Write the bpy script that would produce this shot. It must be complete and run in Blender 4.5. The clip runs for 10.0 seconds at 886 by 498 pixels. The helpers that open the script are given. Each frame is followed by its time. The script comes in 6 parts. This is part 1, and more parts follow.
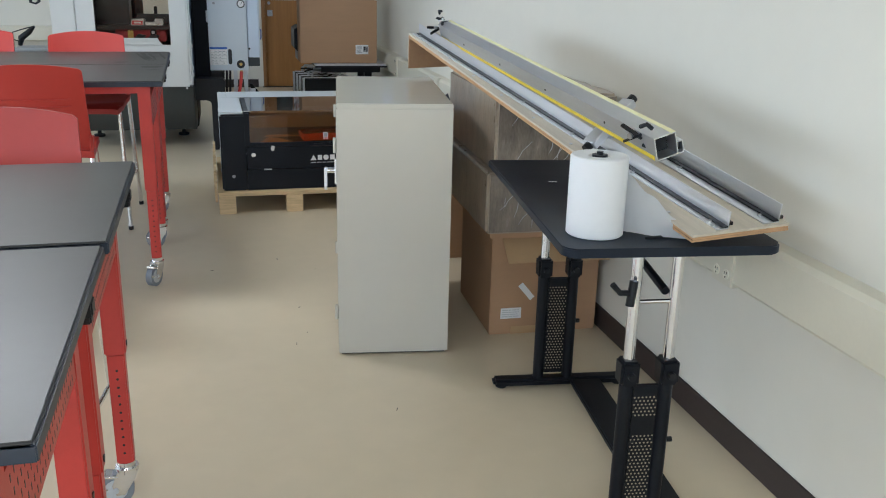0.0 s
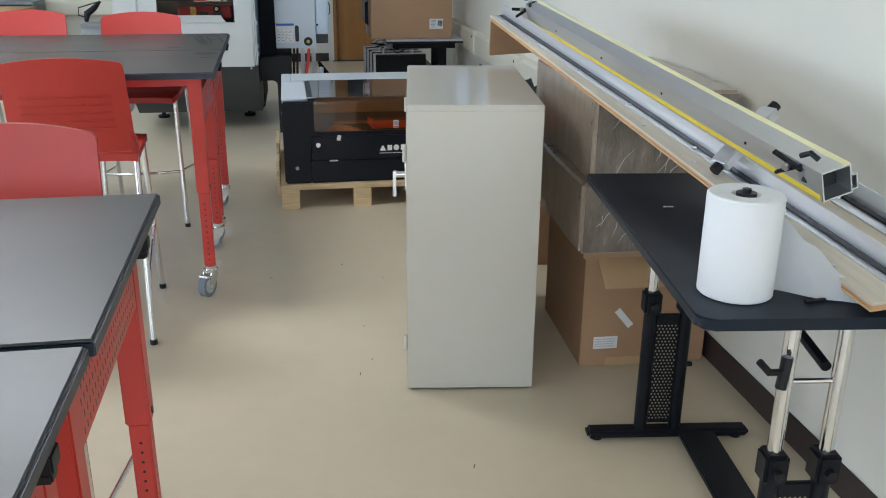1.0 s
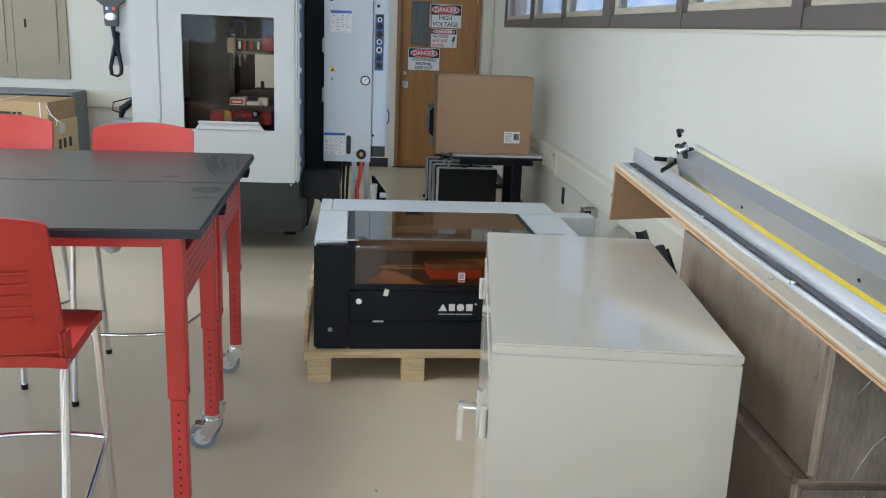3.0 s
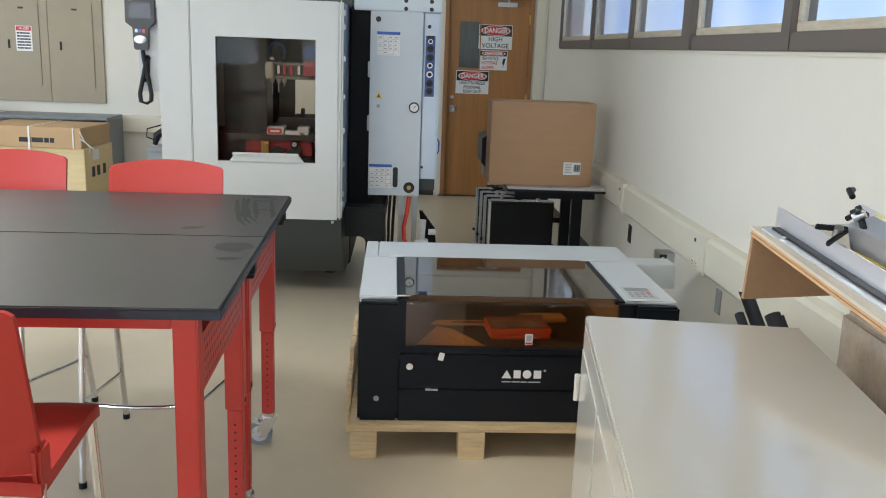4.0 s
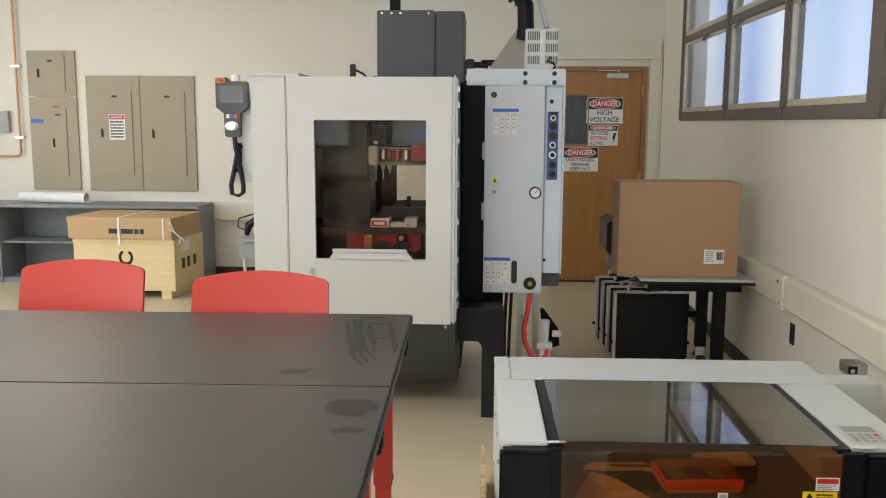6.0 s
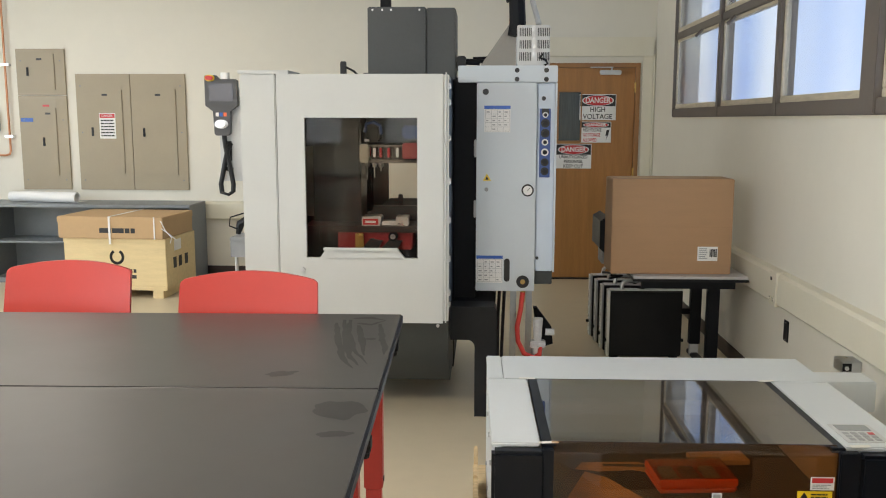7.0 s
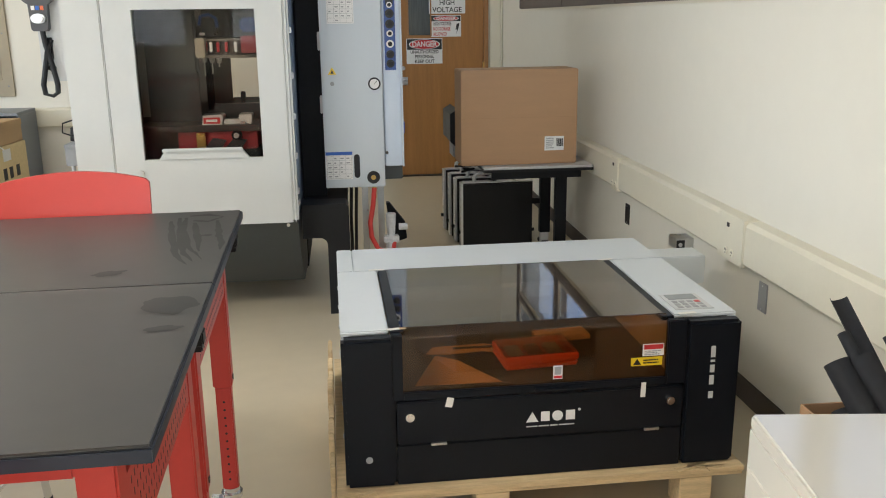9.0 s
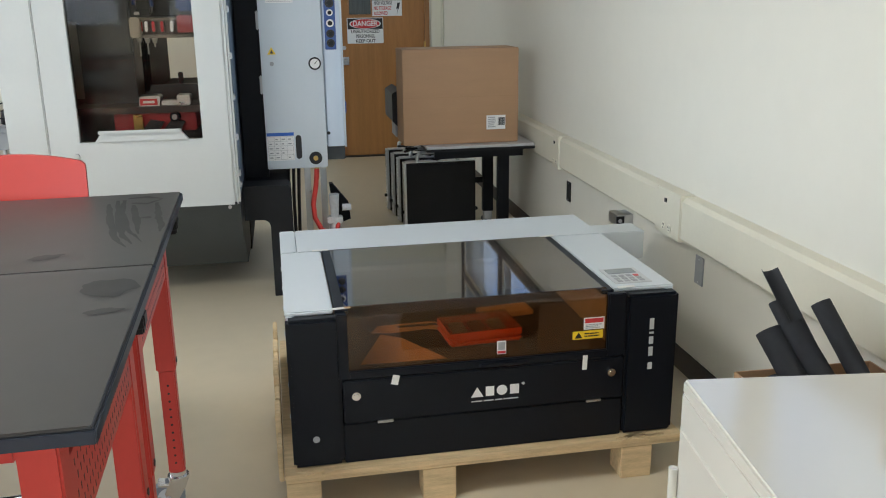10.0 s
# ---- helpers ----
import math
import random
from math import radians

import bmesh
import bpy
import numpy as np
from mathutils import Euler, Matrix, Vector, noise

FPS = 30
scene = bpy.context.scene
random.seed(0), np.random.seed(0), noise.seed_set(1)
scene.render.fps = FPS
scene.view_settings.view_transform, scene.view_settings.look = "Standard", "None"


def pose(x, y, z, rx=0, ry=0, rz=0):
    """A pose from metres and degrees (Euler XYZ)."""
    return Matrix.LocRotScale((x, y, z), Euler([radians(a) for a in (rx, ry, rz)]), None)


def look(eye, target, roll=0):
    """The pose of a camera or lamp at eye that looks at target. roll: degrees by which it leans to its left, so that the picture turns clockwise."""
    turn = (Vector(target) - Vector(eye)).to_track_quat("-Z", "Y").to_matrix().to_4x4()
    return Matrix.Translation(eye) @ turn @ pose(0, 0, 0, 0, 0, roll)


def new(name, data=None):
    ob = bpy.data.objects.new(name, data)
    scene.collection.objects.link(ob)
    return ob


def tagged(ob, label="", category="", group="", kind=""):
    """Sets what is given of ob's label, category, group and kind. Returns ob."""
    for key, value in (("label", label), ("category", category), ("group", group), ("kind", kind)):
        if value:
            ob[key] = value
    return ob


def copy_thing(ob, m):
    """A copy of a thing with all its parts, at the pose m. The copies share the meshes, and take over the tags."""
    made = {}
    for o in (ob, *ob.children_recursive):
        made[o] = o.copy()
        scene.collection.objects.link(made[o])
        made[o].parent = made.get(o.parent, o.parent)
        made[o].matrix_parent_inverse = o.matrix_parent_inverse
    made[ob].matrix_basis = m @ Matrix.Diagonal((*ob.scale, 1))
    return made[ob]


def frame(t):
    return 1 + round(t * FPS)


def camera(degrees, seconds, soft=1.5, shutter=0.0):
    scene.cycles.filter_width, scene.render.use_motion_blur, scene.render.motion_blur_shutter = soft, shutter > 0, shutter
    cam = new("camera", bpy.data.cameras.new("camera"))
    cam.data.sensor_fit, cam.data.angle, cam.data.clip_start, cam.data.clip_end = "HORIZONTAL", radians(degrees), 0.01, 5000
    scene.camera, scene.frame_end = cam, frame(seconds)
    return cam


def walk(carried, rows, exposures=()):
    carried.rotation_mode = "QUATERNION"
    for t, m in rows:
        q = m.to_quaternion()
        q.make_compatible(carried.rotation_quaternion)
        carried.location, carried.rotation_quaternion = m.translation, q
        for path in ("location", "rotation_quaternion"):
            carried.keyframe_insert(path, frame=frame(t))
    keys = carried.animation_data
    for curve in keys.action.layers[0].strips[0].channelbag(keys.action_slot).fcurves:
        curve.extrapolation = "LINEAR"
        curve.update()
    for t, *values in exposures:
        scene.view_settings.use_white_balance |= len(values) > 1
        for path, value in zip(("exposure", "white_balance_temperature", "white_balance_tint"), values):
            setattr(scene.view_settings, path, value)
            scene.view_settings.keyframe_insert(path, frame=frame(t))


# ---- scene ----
cam = camera(53.6, 10.0, soft=1.05)
PATH = [
    (0, (0.807, 3.615, 1.549), (1.271, 5.465, 0.946), 1.4),
    (0.5, (0.865, 3.868, 1.553), (1.228, 5.721, 0.895), 1.1),
    (1, (0.882, 4.151, 1.587), (1.183, 6.009, 0.909), 0.5),
    (1.5, (0.929, 4.493, 1.596), (1.176, 6.386, 1.002), 1.5),
    (2, (0.925, 4.804, 1.611), (1.13, 6.713, 1.051), 2.3),
    (3.3, (0.99, 5.69, 1.603), (1.147, 7.629, 1.138), 2.3),
    (3.5, (0.98, 5.798, 1.594), (1.106, 7.741, 1.138), 2.5),
    (4, (0.925, 6.077, 1.616), (1.016, 8.025, 1.17), 2.1),
    (4.5, (0.898, 6.339, 1.604), (0.951, 8.293, 1.18), 1.0),
    (5, (0.9, 6.565, 1.625), (0.858, 8.534, 1.276), 0.8),
    (5.5, (0.822, 6.73, 1.621), (0.734, 8.705, 1.323), 0.7),
    (6, (0.716, 6.817, 1.628), (0.612, 8.794, 1.342), 0.3),
    (7.5, (0.746, 6.855, 1.627), (0.685, 8.831, 1.322), -0.4),
    (8, (0.773, 6.861, 1.618), (0.825, 8.828, 1.264), -0.7),
    (8.5, (0.789, 6.86, 1.592), (0.937, 8.806, 1.154), -0.8),
    (9, (0.793, 6.864, 1.582), (1.008, 8.786, 1.073), -0.7),
    (9.5, (0.798, 6.853, 1.586), (1.073, 8.755, 1.032), -0.6),
    (10, (0.797, 6.843, 1.58), (1.133, 8.736, 1.027), -0.7),
]
WHITE_BALANCE = [(0, -0.25, 5500, 9.3), (1, -0.18, 5450, 9.0), (2, -0.15, 5450, 9.3), (3.5, -0.05, 5600, 10), (4.5, 0.0, 6200, 11), (5.5, 0.0, 6600, 12), (8, 0.12, 6500, 12), (9, 0.15, 6300, 11.5), (10, 0.05, 5850, 9)]
walk(cam, [(t, look(eye, target, roll)) for t, eye, target, roll in PATH], WHITE_BALANCE)

# ---- light ----
world = bpy.data.worlds.new("sky")
scene.world = world
world.use_nodes = True
wn = world.node_tree
sky = wn.nodes.new("ShaderNodeTexSky")
sky.sky_type, sky.sun_disc = "NISHITA", False
sky.sun_elevation, sky.sun_rotation = radians(48), radians(250)
wn.links.new(sky.outputs[0], wn.nodes["Background"].inputs[0])
wn.nodes["Background"].inputs[1].default_value = 0.12
sun = new("sun", bpy.data.lights.new("sun", "SUN"))
sun.data.energy, sun.data.angle, sun.data.color = 2.5, radians(0.5), (1.0, 0.95, 0.86)
sun.matrix_world = look((30, 4, 34), (0, 6, 0))


def area_light(name, m, w, h, watts, colour):
    d = bpy.data.lights.new(name, "AREA")
    d.shape, d.size, d.size_y, d.energy, d.color = "RECTANGLE", w, h, watts, colour
    ob = new(name, d)
    ob.matrix_world = m
    return ob


# sky light in the window openings of the side and rear walls, and added ceiling lamps, out of view
for k in range(4):
    y = 0.4 + 3.9 * k
    area_light("sky_light_left", look((-6.46, y, 2.0), (0.0, y + 0.2, 2.3)), 2.9, 1.7, 105, (0.84, 0.93, 1.0))
for x in (-3.6, 0.2):
    area_light("sky_light_back", look((x, -2.06, 2.0), (x, 6.0, 2.0)), 2.9, 1.7, 70, (0.82, 0.92, 1.0))
# unseen lamps, placed to lift the tables, stools and floor
ADDED_LAMPS = [(-3.6, 2.0), (-0.6, 8.4), (-2.9, 13.5), (0.9, 0.6), (-1.3, 0.6)]
for x, y in ADDED_LAMPS:
    area_light("added_ceiling_fill", pose(x, y, 3.02), 1.15, 0.55, 18 if y > 13 else 62, (1.0, 0.945, 0.86))


# ---- materials ----
def mat(name, col, rough=0.5, metal=0.0, var=0.06, scale=6.0, bump=0.0, bscale=120.0, spec=0.5, coat=0.0, dark=None, rvar=0.08, stretch=None, sheen=0.0):
    m = bpy.data.materials.new(name)
    m.use_nodes = True
    t = m.node_tree
    b = t.nodes["Principled BSDF"]
    tc = t.nodes.new("ShaderNodeTexCoord")
    src = tc.outputs["Object"]
    if stretch:
        mp = t.nodes.new("ShaderNodeMapping")
        mp.inputs["Scale"].default_value = stretch
        t.links.new(src, mp.inputs[0])
        src = mp.outputs[0]
    n1, n2 = t.nodes.new("ShaderNodeTexNoise"), t.nodes.new("ShaderNodeTexNoise")
    for n, s in ((n1, scale), (n2, scale * 9)):
        n.inputs["Scale"].default_value = s
        n.inputs["Detail"].default_value = 5
        t.links.new(src, n.inputs["Vector"])
    mx = t.nodes.new("ShaderNodeMath")
    mx.operation = "MULTIPLY_ADD"
    t.links.new(n2.outputs[0], mx.inputs[0])
    mx.inputs[1].default_value = 0.35
    ad = t.nodes.new("ShaderNodeMath")
    ad.operation = "MULTIPLY"
    ad.inputs[1].default_value = 0.65
    t.links.new(n1.outputs[0], ad.inputs[0])
    t.links.new(ad.outputs[0], mx.inputs[2])
    ramp = t.nodes.new("ShaderNodeValToRGB")
    lo = dark if dark else tuple(c * (1 - var) for c in col)
    hi = tuple(min(1, c * (1 + var)) for c in col)
    ramp.color_ramp.elements[0].position, ramp.color_ramp.elements[1].position = 0.3, 0.7
    ramp.color_ramp.elements[0].color, ramp.color_ramp.elements[1].color = (*lo, 1), (*hi, 1)
    t.links.new(mx.outputs[0], ramp.inputs[0])
    t.links.new(ramp.outputs[0], b.inputs["Base Color"])
    rr = t.nodes.new("ShaderNodeMapRange")
    rr.inputs[3].default_value, rr.inputs[4].default_value = max(0.02, rough - rvar), min(1, rough + rvar)
    t.links.new(n1.outputs[0], rr.inputs[0])
    t.links.new(rr.outputs[0], b.inputs["Roughness"])
    b.inputs["Metallic"].default_value = metal
    b.inputs["Specular IOR Level"].default_value = spec
    b.inputs["Coat Weight"].default_value = coat
    if bump:
        n3 = t.nodes.new("ShaderNodeTexNoise")
        n3.inputs["Scale"].default_value = bscale
        n3.inputs["Detail"].default_value = 4
        t.links.new(src, n3.inputs["Vector"])
        bp = t.nodes.new("ShaderNodeBump")
        bp.inputs["Strength"].default_value = bump
        bp.inputs["Distance"].default_value = 0.004
        t.links.new(n3.outputs[0], bp.inputs["Height"])
        t.links.new(bp.outputs[0], b.inputs["Normal"])
    return m


def clear(name, col, rough=0.02, f0=0.04):
    """A clear sheet: tinted see-through, glossier towards grazing angles."""
    m = bpy.data.materials.new(name)
    m.use_nodes = True
    t = m.node_tree
    t.nodes.remove(t.nodes["Principled BSDF"])
    tr, gl, mx, lw, pw, rg = (t.nodes.new(k) for k in ("ShaderNodeBsdfTransparent", "ShaderNodeBsdfGlossy", "ShaderNodeMixShader", "ShaderNodeLayerWeight", "ShaderNodeMath", "ShaderNodeMapRange"))
    tr.inputs[0].default_value = (*col, 1)
    gl.inputs["Roughness"].default_value = rough
    lw.inputs[0].default_value = 0.5
    pw.operation = "POWER"
    pw.inputs[1].default_value = 4.0
    t.links.new(lw.outputs["Facing"], pw.inputs[0])
    t.links.new(pw.outputs[0], rg.inputs[0])
    rg.inputs[3].default_value, rg.inputs[4].default_value = f0, 0.95
    t.links.new(rg.outputs[0], mx.inputs[0])
    t.links.new(tr.outputs[0], mx.inputs[1])
    t.links.new(gl.outputs[0], mx.inputs[2])
    t.links.new(mx.outputs[0], t.nodes["Material Output"].inputs[0])
    return m


def glow(name, col, strength):
    m = bpy.data.materials.new(name)
    m.use_nodes = True
    b = m.node_tree.nodes["Principled BSDF"]
    b.inputs["Base Color"].default_value = (0, 0, 0, 1)
    b.inputs["Emission Color"].default_value = (*col, 1)
    b.inputs["Emission Strength"].default_value = strength
    return m


WALL = mat("wall_paint", (0.71, 0.68, 0.592), 0.55, var=0.025, scale=1.3, bump=0.06, bscale=260)
CEIL = mat("ceiling_paint", (0.80, 0.79, 0.76), 0.8, var=0.02)
FLOOR = mat("vinyl_floor", (0.60, 0.515, 0.365), 0.34, var=0.055, scale=1.1, bump=0.03, bscale=300, rvar=0.07)
BASE = mat("rubber_base", (0.035, 0.024, 0.022), 0.45, var=0.2)
TRUNK = mat("raceway_paint", (0.70, 0.66, 0.535), 0.42, var=0.03)
CREAM = mat("cream_plastic", (0.80, 0.76, 0.62), 0.4)
RED = mat("red_powdercoat", (0.53, 0.048, 0.036), 0.42, var=0.07, bump=0.05, bscale=500)
REDPL = mat("red_plastic", (0.41, 0.029, 0.019), 0.42, var=0.04, bump=0.08, bscale=700)
BLACKTOP = mat("black_laminate", (0.042, 0.041, 0.039), 0.36, var=0.15, scale=2, rvar=0.05, spec=0.55)
EDGE = mat("blue_black_edge", (0.018, 0.027, 0.045), 0.4, var=0.15)
SMEAR = mat("finger_smear", (0.026, 0.026, 0.025), 0.42, var=0.2, spec=0.4)
CHROME = mat("chrome", (0.75, 0.75, 0.76), 0.16, 1.0, var=0.05, rvar=0.06)
STEEL = mat("zinc_steel", (0.55, 0.56, 0.57), 0.3, 1.0, var=0.12, scale=20)
ALU = mat("aluminium", (0.74, 0.75, 0.77), 0.42, 1.0, var=0.03, scale=9, stretch=(8, 0.6, 8), rvar=0.03)
GREYRUB = mat("grey_rubber", (0.22, 0.24, 0.27), 0.6, var=0.1)
BLACK = mat("black_plastic", (0.010, 0.011, 0.013), 0.42, var=0.2, bump=0.03, bscale=400, spec=0.3)
BLACKM = mat("black_powdercoat", (0.008, 0.009, 0.012), 0.4, var=0.2, bump=0.06, bscale=600, spec=0.2)
NAVYBLK = mat("laser_black", (0.006, 0.008, 0.012), 0.36, var=0.15, bump=0.05, bscale=700, spec=0.22)
CABP = mat("cream_enamel", (0.55, 0.525, 0.455), 0.13, var=0.02, scale=2, bump=0.006, bscale=60, rvar=0.03, spec=1.0)
LASW = mat("pale_grey_enamel", (0.63, 0.67, 0.69), 0.4, var=0.02, bump=0.05, bscale=700)
MILLW = mat("machine_white", (0.545, 0.56, 0.545), 0.42, var=0.02, bump=0.05, bscale=600)
CTRLW = mat("control_white", (0.58, 0.635, 0.68), 0.42, var=0.02, bump=0.05, bscale=600)
MILLG = mat("machine_dark_grey", (0.042, 0.049, 0.051), 0.45, var=0.12, bump=0.05, bscale=400)
MILLB = mat("machine_black", (0.006, 0.0068, 0.009), 0.6, var=0.3, scale=4, spec=0.2)
CARD = mat("cardboard", (0.42, 0.255, 0.14), 0.75, var=0.05, scale=4, bump=0.05, bscale=90, stretch=(1, 1, 6))
CARDP = mat("pale_cardboard", (0.50, 0.335, 0.175), 0.72, var=0.05, scale=4, bump=0.05, bscale=90)
PLY = mat("plywood_face", (0.56, 0.50, 0.40), 0.55, var=0.12, scale=5, stretch=(9, 0.7, 9), bump=0.05, bscale=60)
PLYE = mat("plywood_edge", (0.50, 0.30, 0.15), 0.7, var=0.3, scale=30, stretch=(0.6, 0.6, 9))
PINE = mat("pine", (0.60, 0.45, 0.25), 0.68, var=0.26, scale=7, stretch=(0.8, 9, 9), bump=0.08, bscale=60)
CRATE = mat("crate_ply", (0.72, 0.57, 0.31), 0.62, var=0.08, scale=5, stretch=(0.8, 6, 6))
HARDB = mat("brown_board", (0.36, 0.21, 0.11), 0.7, var=0.10, scale=8, bump=0.05)
DOORW = mat("oak_veneer", (0.36, 0.165, 0.045), 0.42, var=0.16, scale=3, stretch=(9, 9, 0.7), bump=0.02, bscale=60)
FRAMEW = mat("door_frame_wood", (0.30, 0.14, 0.045), 0.45, var=0.12, scale=3, stretch=(9, 9, 0.8))
WINF = mat("window_frame_brown", (0.125, 0.105, 0.09), 0.5, var=0.1, bump=0.05)
SASH = mat("worn_sash_wood", (0.50, 0.44, 0.33), 0.6, var=0.22, scale=9, stretch=(6, 0.8, 6))
PANELT = mat("taupe_enamel", (0.34, 0.285, 0.195), 0.45, var=0.04, bump=0.03, bscale=300)
BENCH = mat("grey_steel", (0.20, 0.22, 0.235), 0.42, var=0.08)
WHITE = mat("white_paper", (0.80, 0.80, 0.79), 0.7, var=0.025)
TOWEL = mat("paper_towel", (0.74, 0.745, 0.75), 0.9, var=0.02, bump=0.25, bscale=420)
TAPE = mat("masking_tape", (0.78, 0.77, 0.72), 0.6, var=0.05)
YELLOW = mat("yellow_tape", (0.74, 0.56, 0.04), 0.45, var=0.1)
PYEL = mat("pale_yellow_tape", (0.80, 0.76, 0.44), 0.5, var=0.06)
SIGNR = mat("sign_red", (0.55, 0.03, 0.035), 0.4, var=0.05)
SIGNK = mat("sign_black", (0.012, 0.012, 0.013), 0.4)
BLUE = mat("label_blue", (0.03, 0.12, 0.48), 0.4)
ORANGE = mat("orange_plastic", (0.72, 0.13, 0.04), 0.35)
YEL = mat("warning_yellow", (0.85, 0.60, 0.02), 0.4)
GREY = mat("mid_grey", (0.33, 0.34, 0.35), 0.5)
LGREY = mat("light_grey", (0.56, 0.57, 0.57), 0.5)
TABG = mat("grey_laminate", (0.52, 0.51, 0.52), 0.3, var=0.04)
FOAM = mat("foam_pipe", (0.055, 0.058, 0.065), 0.8, var=0.15, bump=0.2, bscale=350)
COPPER = mat("copper", (0.62, 0.30, 0.17), 0.35, 1.0, var=0.2)
REDHOSE = mat("red_hose", (0.62, 0.05, 0.04), 0.35)
BRASS = mat("brass", (0.62, 0.42, 0.14), 0.3, 1.0)
WRAP = mat("wrapped_board", (0.40, 0.33, 0.25), 0.30, var=0.28, scale=7, stretch=(2, 2, 1), bump=0.5, bscale=24, coat=0.6)
# wrap colour at about half brightness: shade of the box fronts, as colour
WRAP_SHADE = mat("wrapped_board_shaded", (0.21, 0.175, 0.14), 0.24, var=0.4, scale=5, stretch=(3.5, 1, 1.0), bump=1.0, bscale=16, coat=0.8)
GLASS = clear("window_glass", (0.98, 0.985, 0.99), 0.3, 0.0)
AMBER = clear("amber_acrylic", (0.80, 0.56, 0.33), 0.03, 0.05)
SMOKE = clear("smoked_acrylic", (0.55, 0.47, 0.39), 0.03, 0.27)
MILLGL = clear("machine_glass", (0.84, 0.80, 0.74), 0.02, 0.012)
CLEARP = clear("clear_plastic", (0.85, 0.84, 0.80), 0.08, 0.06)
BAGP = mat("clear_bag", (0.62, 0.64, 0.66), 0.25, var=0.2, scale=30, bump=0.6, bscale=60)
WIRED = mat("wired_door_glass", (0.03, 0.045, 0.05), 0.12, var=0.5, scale=8, stretch=(12, 1, 0.6))


# ---- shape helpers ----
def box(bm, x0, x1, y0, y1, z0, z1, bev=0.0, m=None, seg=2):
    vs = [bm.verts.new((x, y, z)) for x in (x0, x1) for y in (y0, y1) for z in (z0, z1)]
    q = [(0, 1, 3, 2), (4, 6, 7, 5), (0, 4, 5, 1), (2, 3, 7, 6), (0, 2, 6, 4), (1, 5, 7, 3)]
    fs = [bm.faces.new([vs[i] for i in f]) for f in q]
    if m:
        bmesh.ops.transform(bm, matrix=m, verts=vs)
    if bev:
        es = list({e for f in fs for e in f.edges})
        bmesh.ops.bevel(bm, geom=es, offset=bev, segments=seg, affect="EDGES", clamp_overlap=True)
    return bm


def sweep(bm, pts, r, seg=10, caps=True):
    """A round rod along pts; r is one radius, or one for each point."""
    pts = [Vector(p) for p in pts]
    rs = r if isinstance(r, (list, tuple)) else [r] * len(pts)
    d0 = (pts[1] - pts[0]).normalized()
    up = Vector((0, 0, 1)) if abs(d0.z) < 0.9 else Vector((1, 0, 0))
    side = d0.cross(up).normalized()
    rings = []
    for i, p in enumerate(pts):
        d = (pts[min(i + 1, len(pts) - 1)] - pts[max(i - 1, 0)]).normalized()
        side = (side - d * side.dot(d)).normalized()
        nrm = d.cross(side)
        rings.append([bm.verts.new(p + (side * math.cos(a) + nrm * math.sin(a)) * rs[i]) for a in (2 * math.pi * k / seg for k in range(seg))])
    for a, b in zip(rings, rings[1:]):
        for k in range(seg):
            bm.faces.new((a[k], a[(k + 1) % seg], b[(k + 1) % seg], b[k]))
    if caps:
        bm.faces.new(rings[0][::-1])
        bm.faces.new(rings[-1])
    return bm


def rod(bm, a, b, r, seg=14, r2=None):
    return sweep(bm, [a, b], [r, r if r2 is None else r2], seg)


def prism(bm, poly, axis, a, b, m=None):
    """A flat polygon of (u, v) pushed from a to b along an axis; u, v are the other two axes in order."""
    def put(u, v, w):
        return {"x": (w, u, v), "y": (u, w, v), "z": (u, v, w)}[axis]
    lo = [bm.verts.new(put(u, v, a)) for u, v in poly]
    hi = [bm.verts.new(put(u, v, b)) for u, v in poly]
    n = len(poly)
    bm.faces.new(lo[::-1])
    bm.faces.new(hi)
    for k in range(n):
        bm.faces.new((lo[k], lo[(k + 1) % n], hi[(k + 1) % n], hi[k]))
    if m:
        bmesh.ops.transform(bm, matrix=m, verts=lo + hi)
    return bm


def arc(cx, cy, r, a0, a1, n=8):
    return [(cx + r * math.cos(radians(a0 + (a1 - a0) * k / n)), cy + r * math.sin(radians(a0 + (a1 - a0) * k / n))) for k in range(n + 1)]


def ring(bm, o, i, y0, y1):
    """One upright plate with a square hole; o and i are (x0, x1, z0, z1) of its rim and of the hole."""
    def four(r, y):
        return [bm.verts.new(p) for p in ((r[0], y, r[2]), (r[1], y, r[2]), (r[1], y, r[3]), (r[0], y, r[3]))]
    a, b, c, d = four(o, y0), four(i, y0), four(o, y1), four(i, y1)
    for k in range(4):
        n = (k + 1) % 4
        for q in ((a[k], a[n], b[n], b[k]), (c[k], c[n], d[n], d[k]), (a[k], a[n], c[n], c[k]), (b[k], b[n], d[n], d[k])):
            bm.faces.new(q)
    return bm


def plate(bm, rows, off):
    """A closed plate: the grid rows (lists of points), and the same grid moved by off, with rims between."""
    off = Vector(off)
    a = [[bm.verts.new(p) for p in r] for r in rows]
    b = [[bm.verts.new(Vector(p) + off) for p in r] for r in rows]
    n, m = len(rows), len(rows[0])
    for j in range(n - 1):
        for i in range(m - 1):
            bm.faces.new((a[j][i], a[j][i + 1], a[j + 1][i + 1], a[j + 1][i]))
            bm.faces.new((b[j][i], b[j + 1][i], b[j + 1][i + 1], b[j][i + 1]))
    rim = [(0, i) for i in range(m)] + [(j, m - 1) for j in range(1, n)] + [(n - 1, i) for i in range(m - 2, -1, -1)] + [(j, 0) for j in range(n - 2, 0, -1)]
    for (j, i), (k, l) in zip(rim, rim[1:] + rim[:1]):
        bm.faces.new((a[j][i], b[j][i], b[k][l], a[k][l]))
    return bm


def B():
    return bmesh.new()


def bx(*a, **k):
    return box(B(), *a, **k)


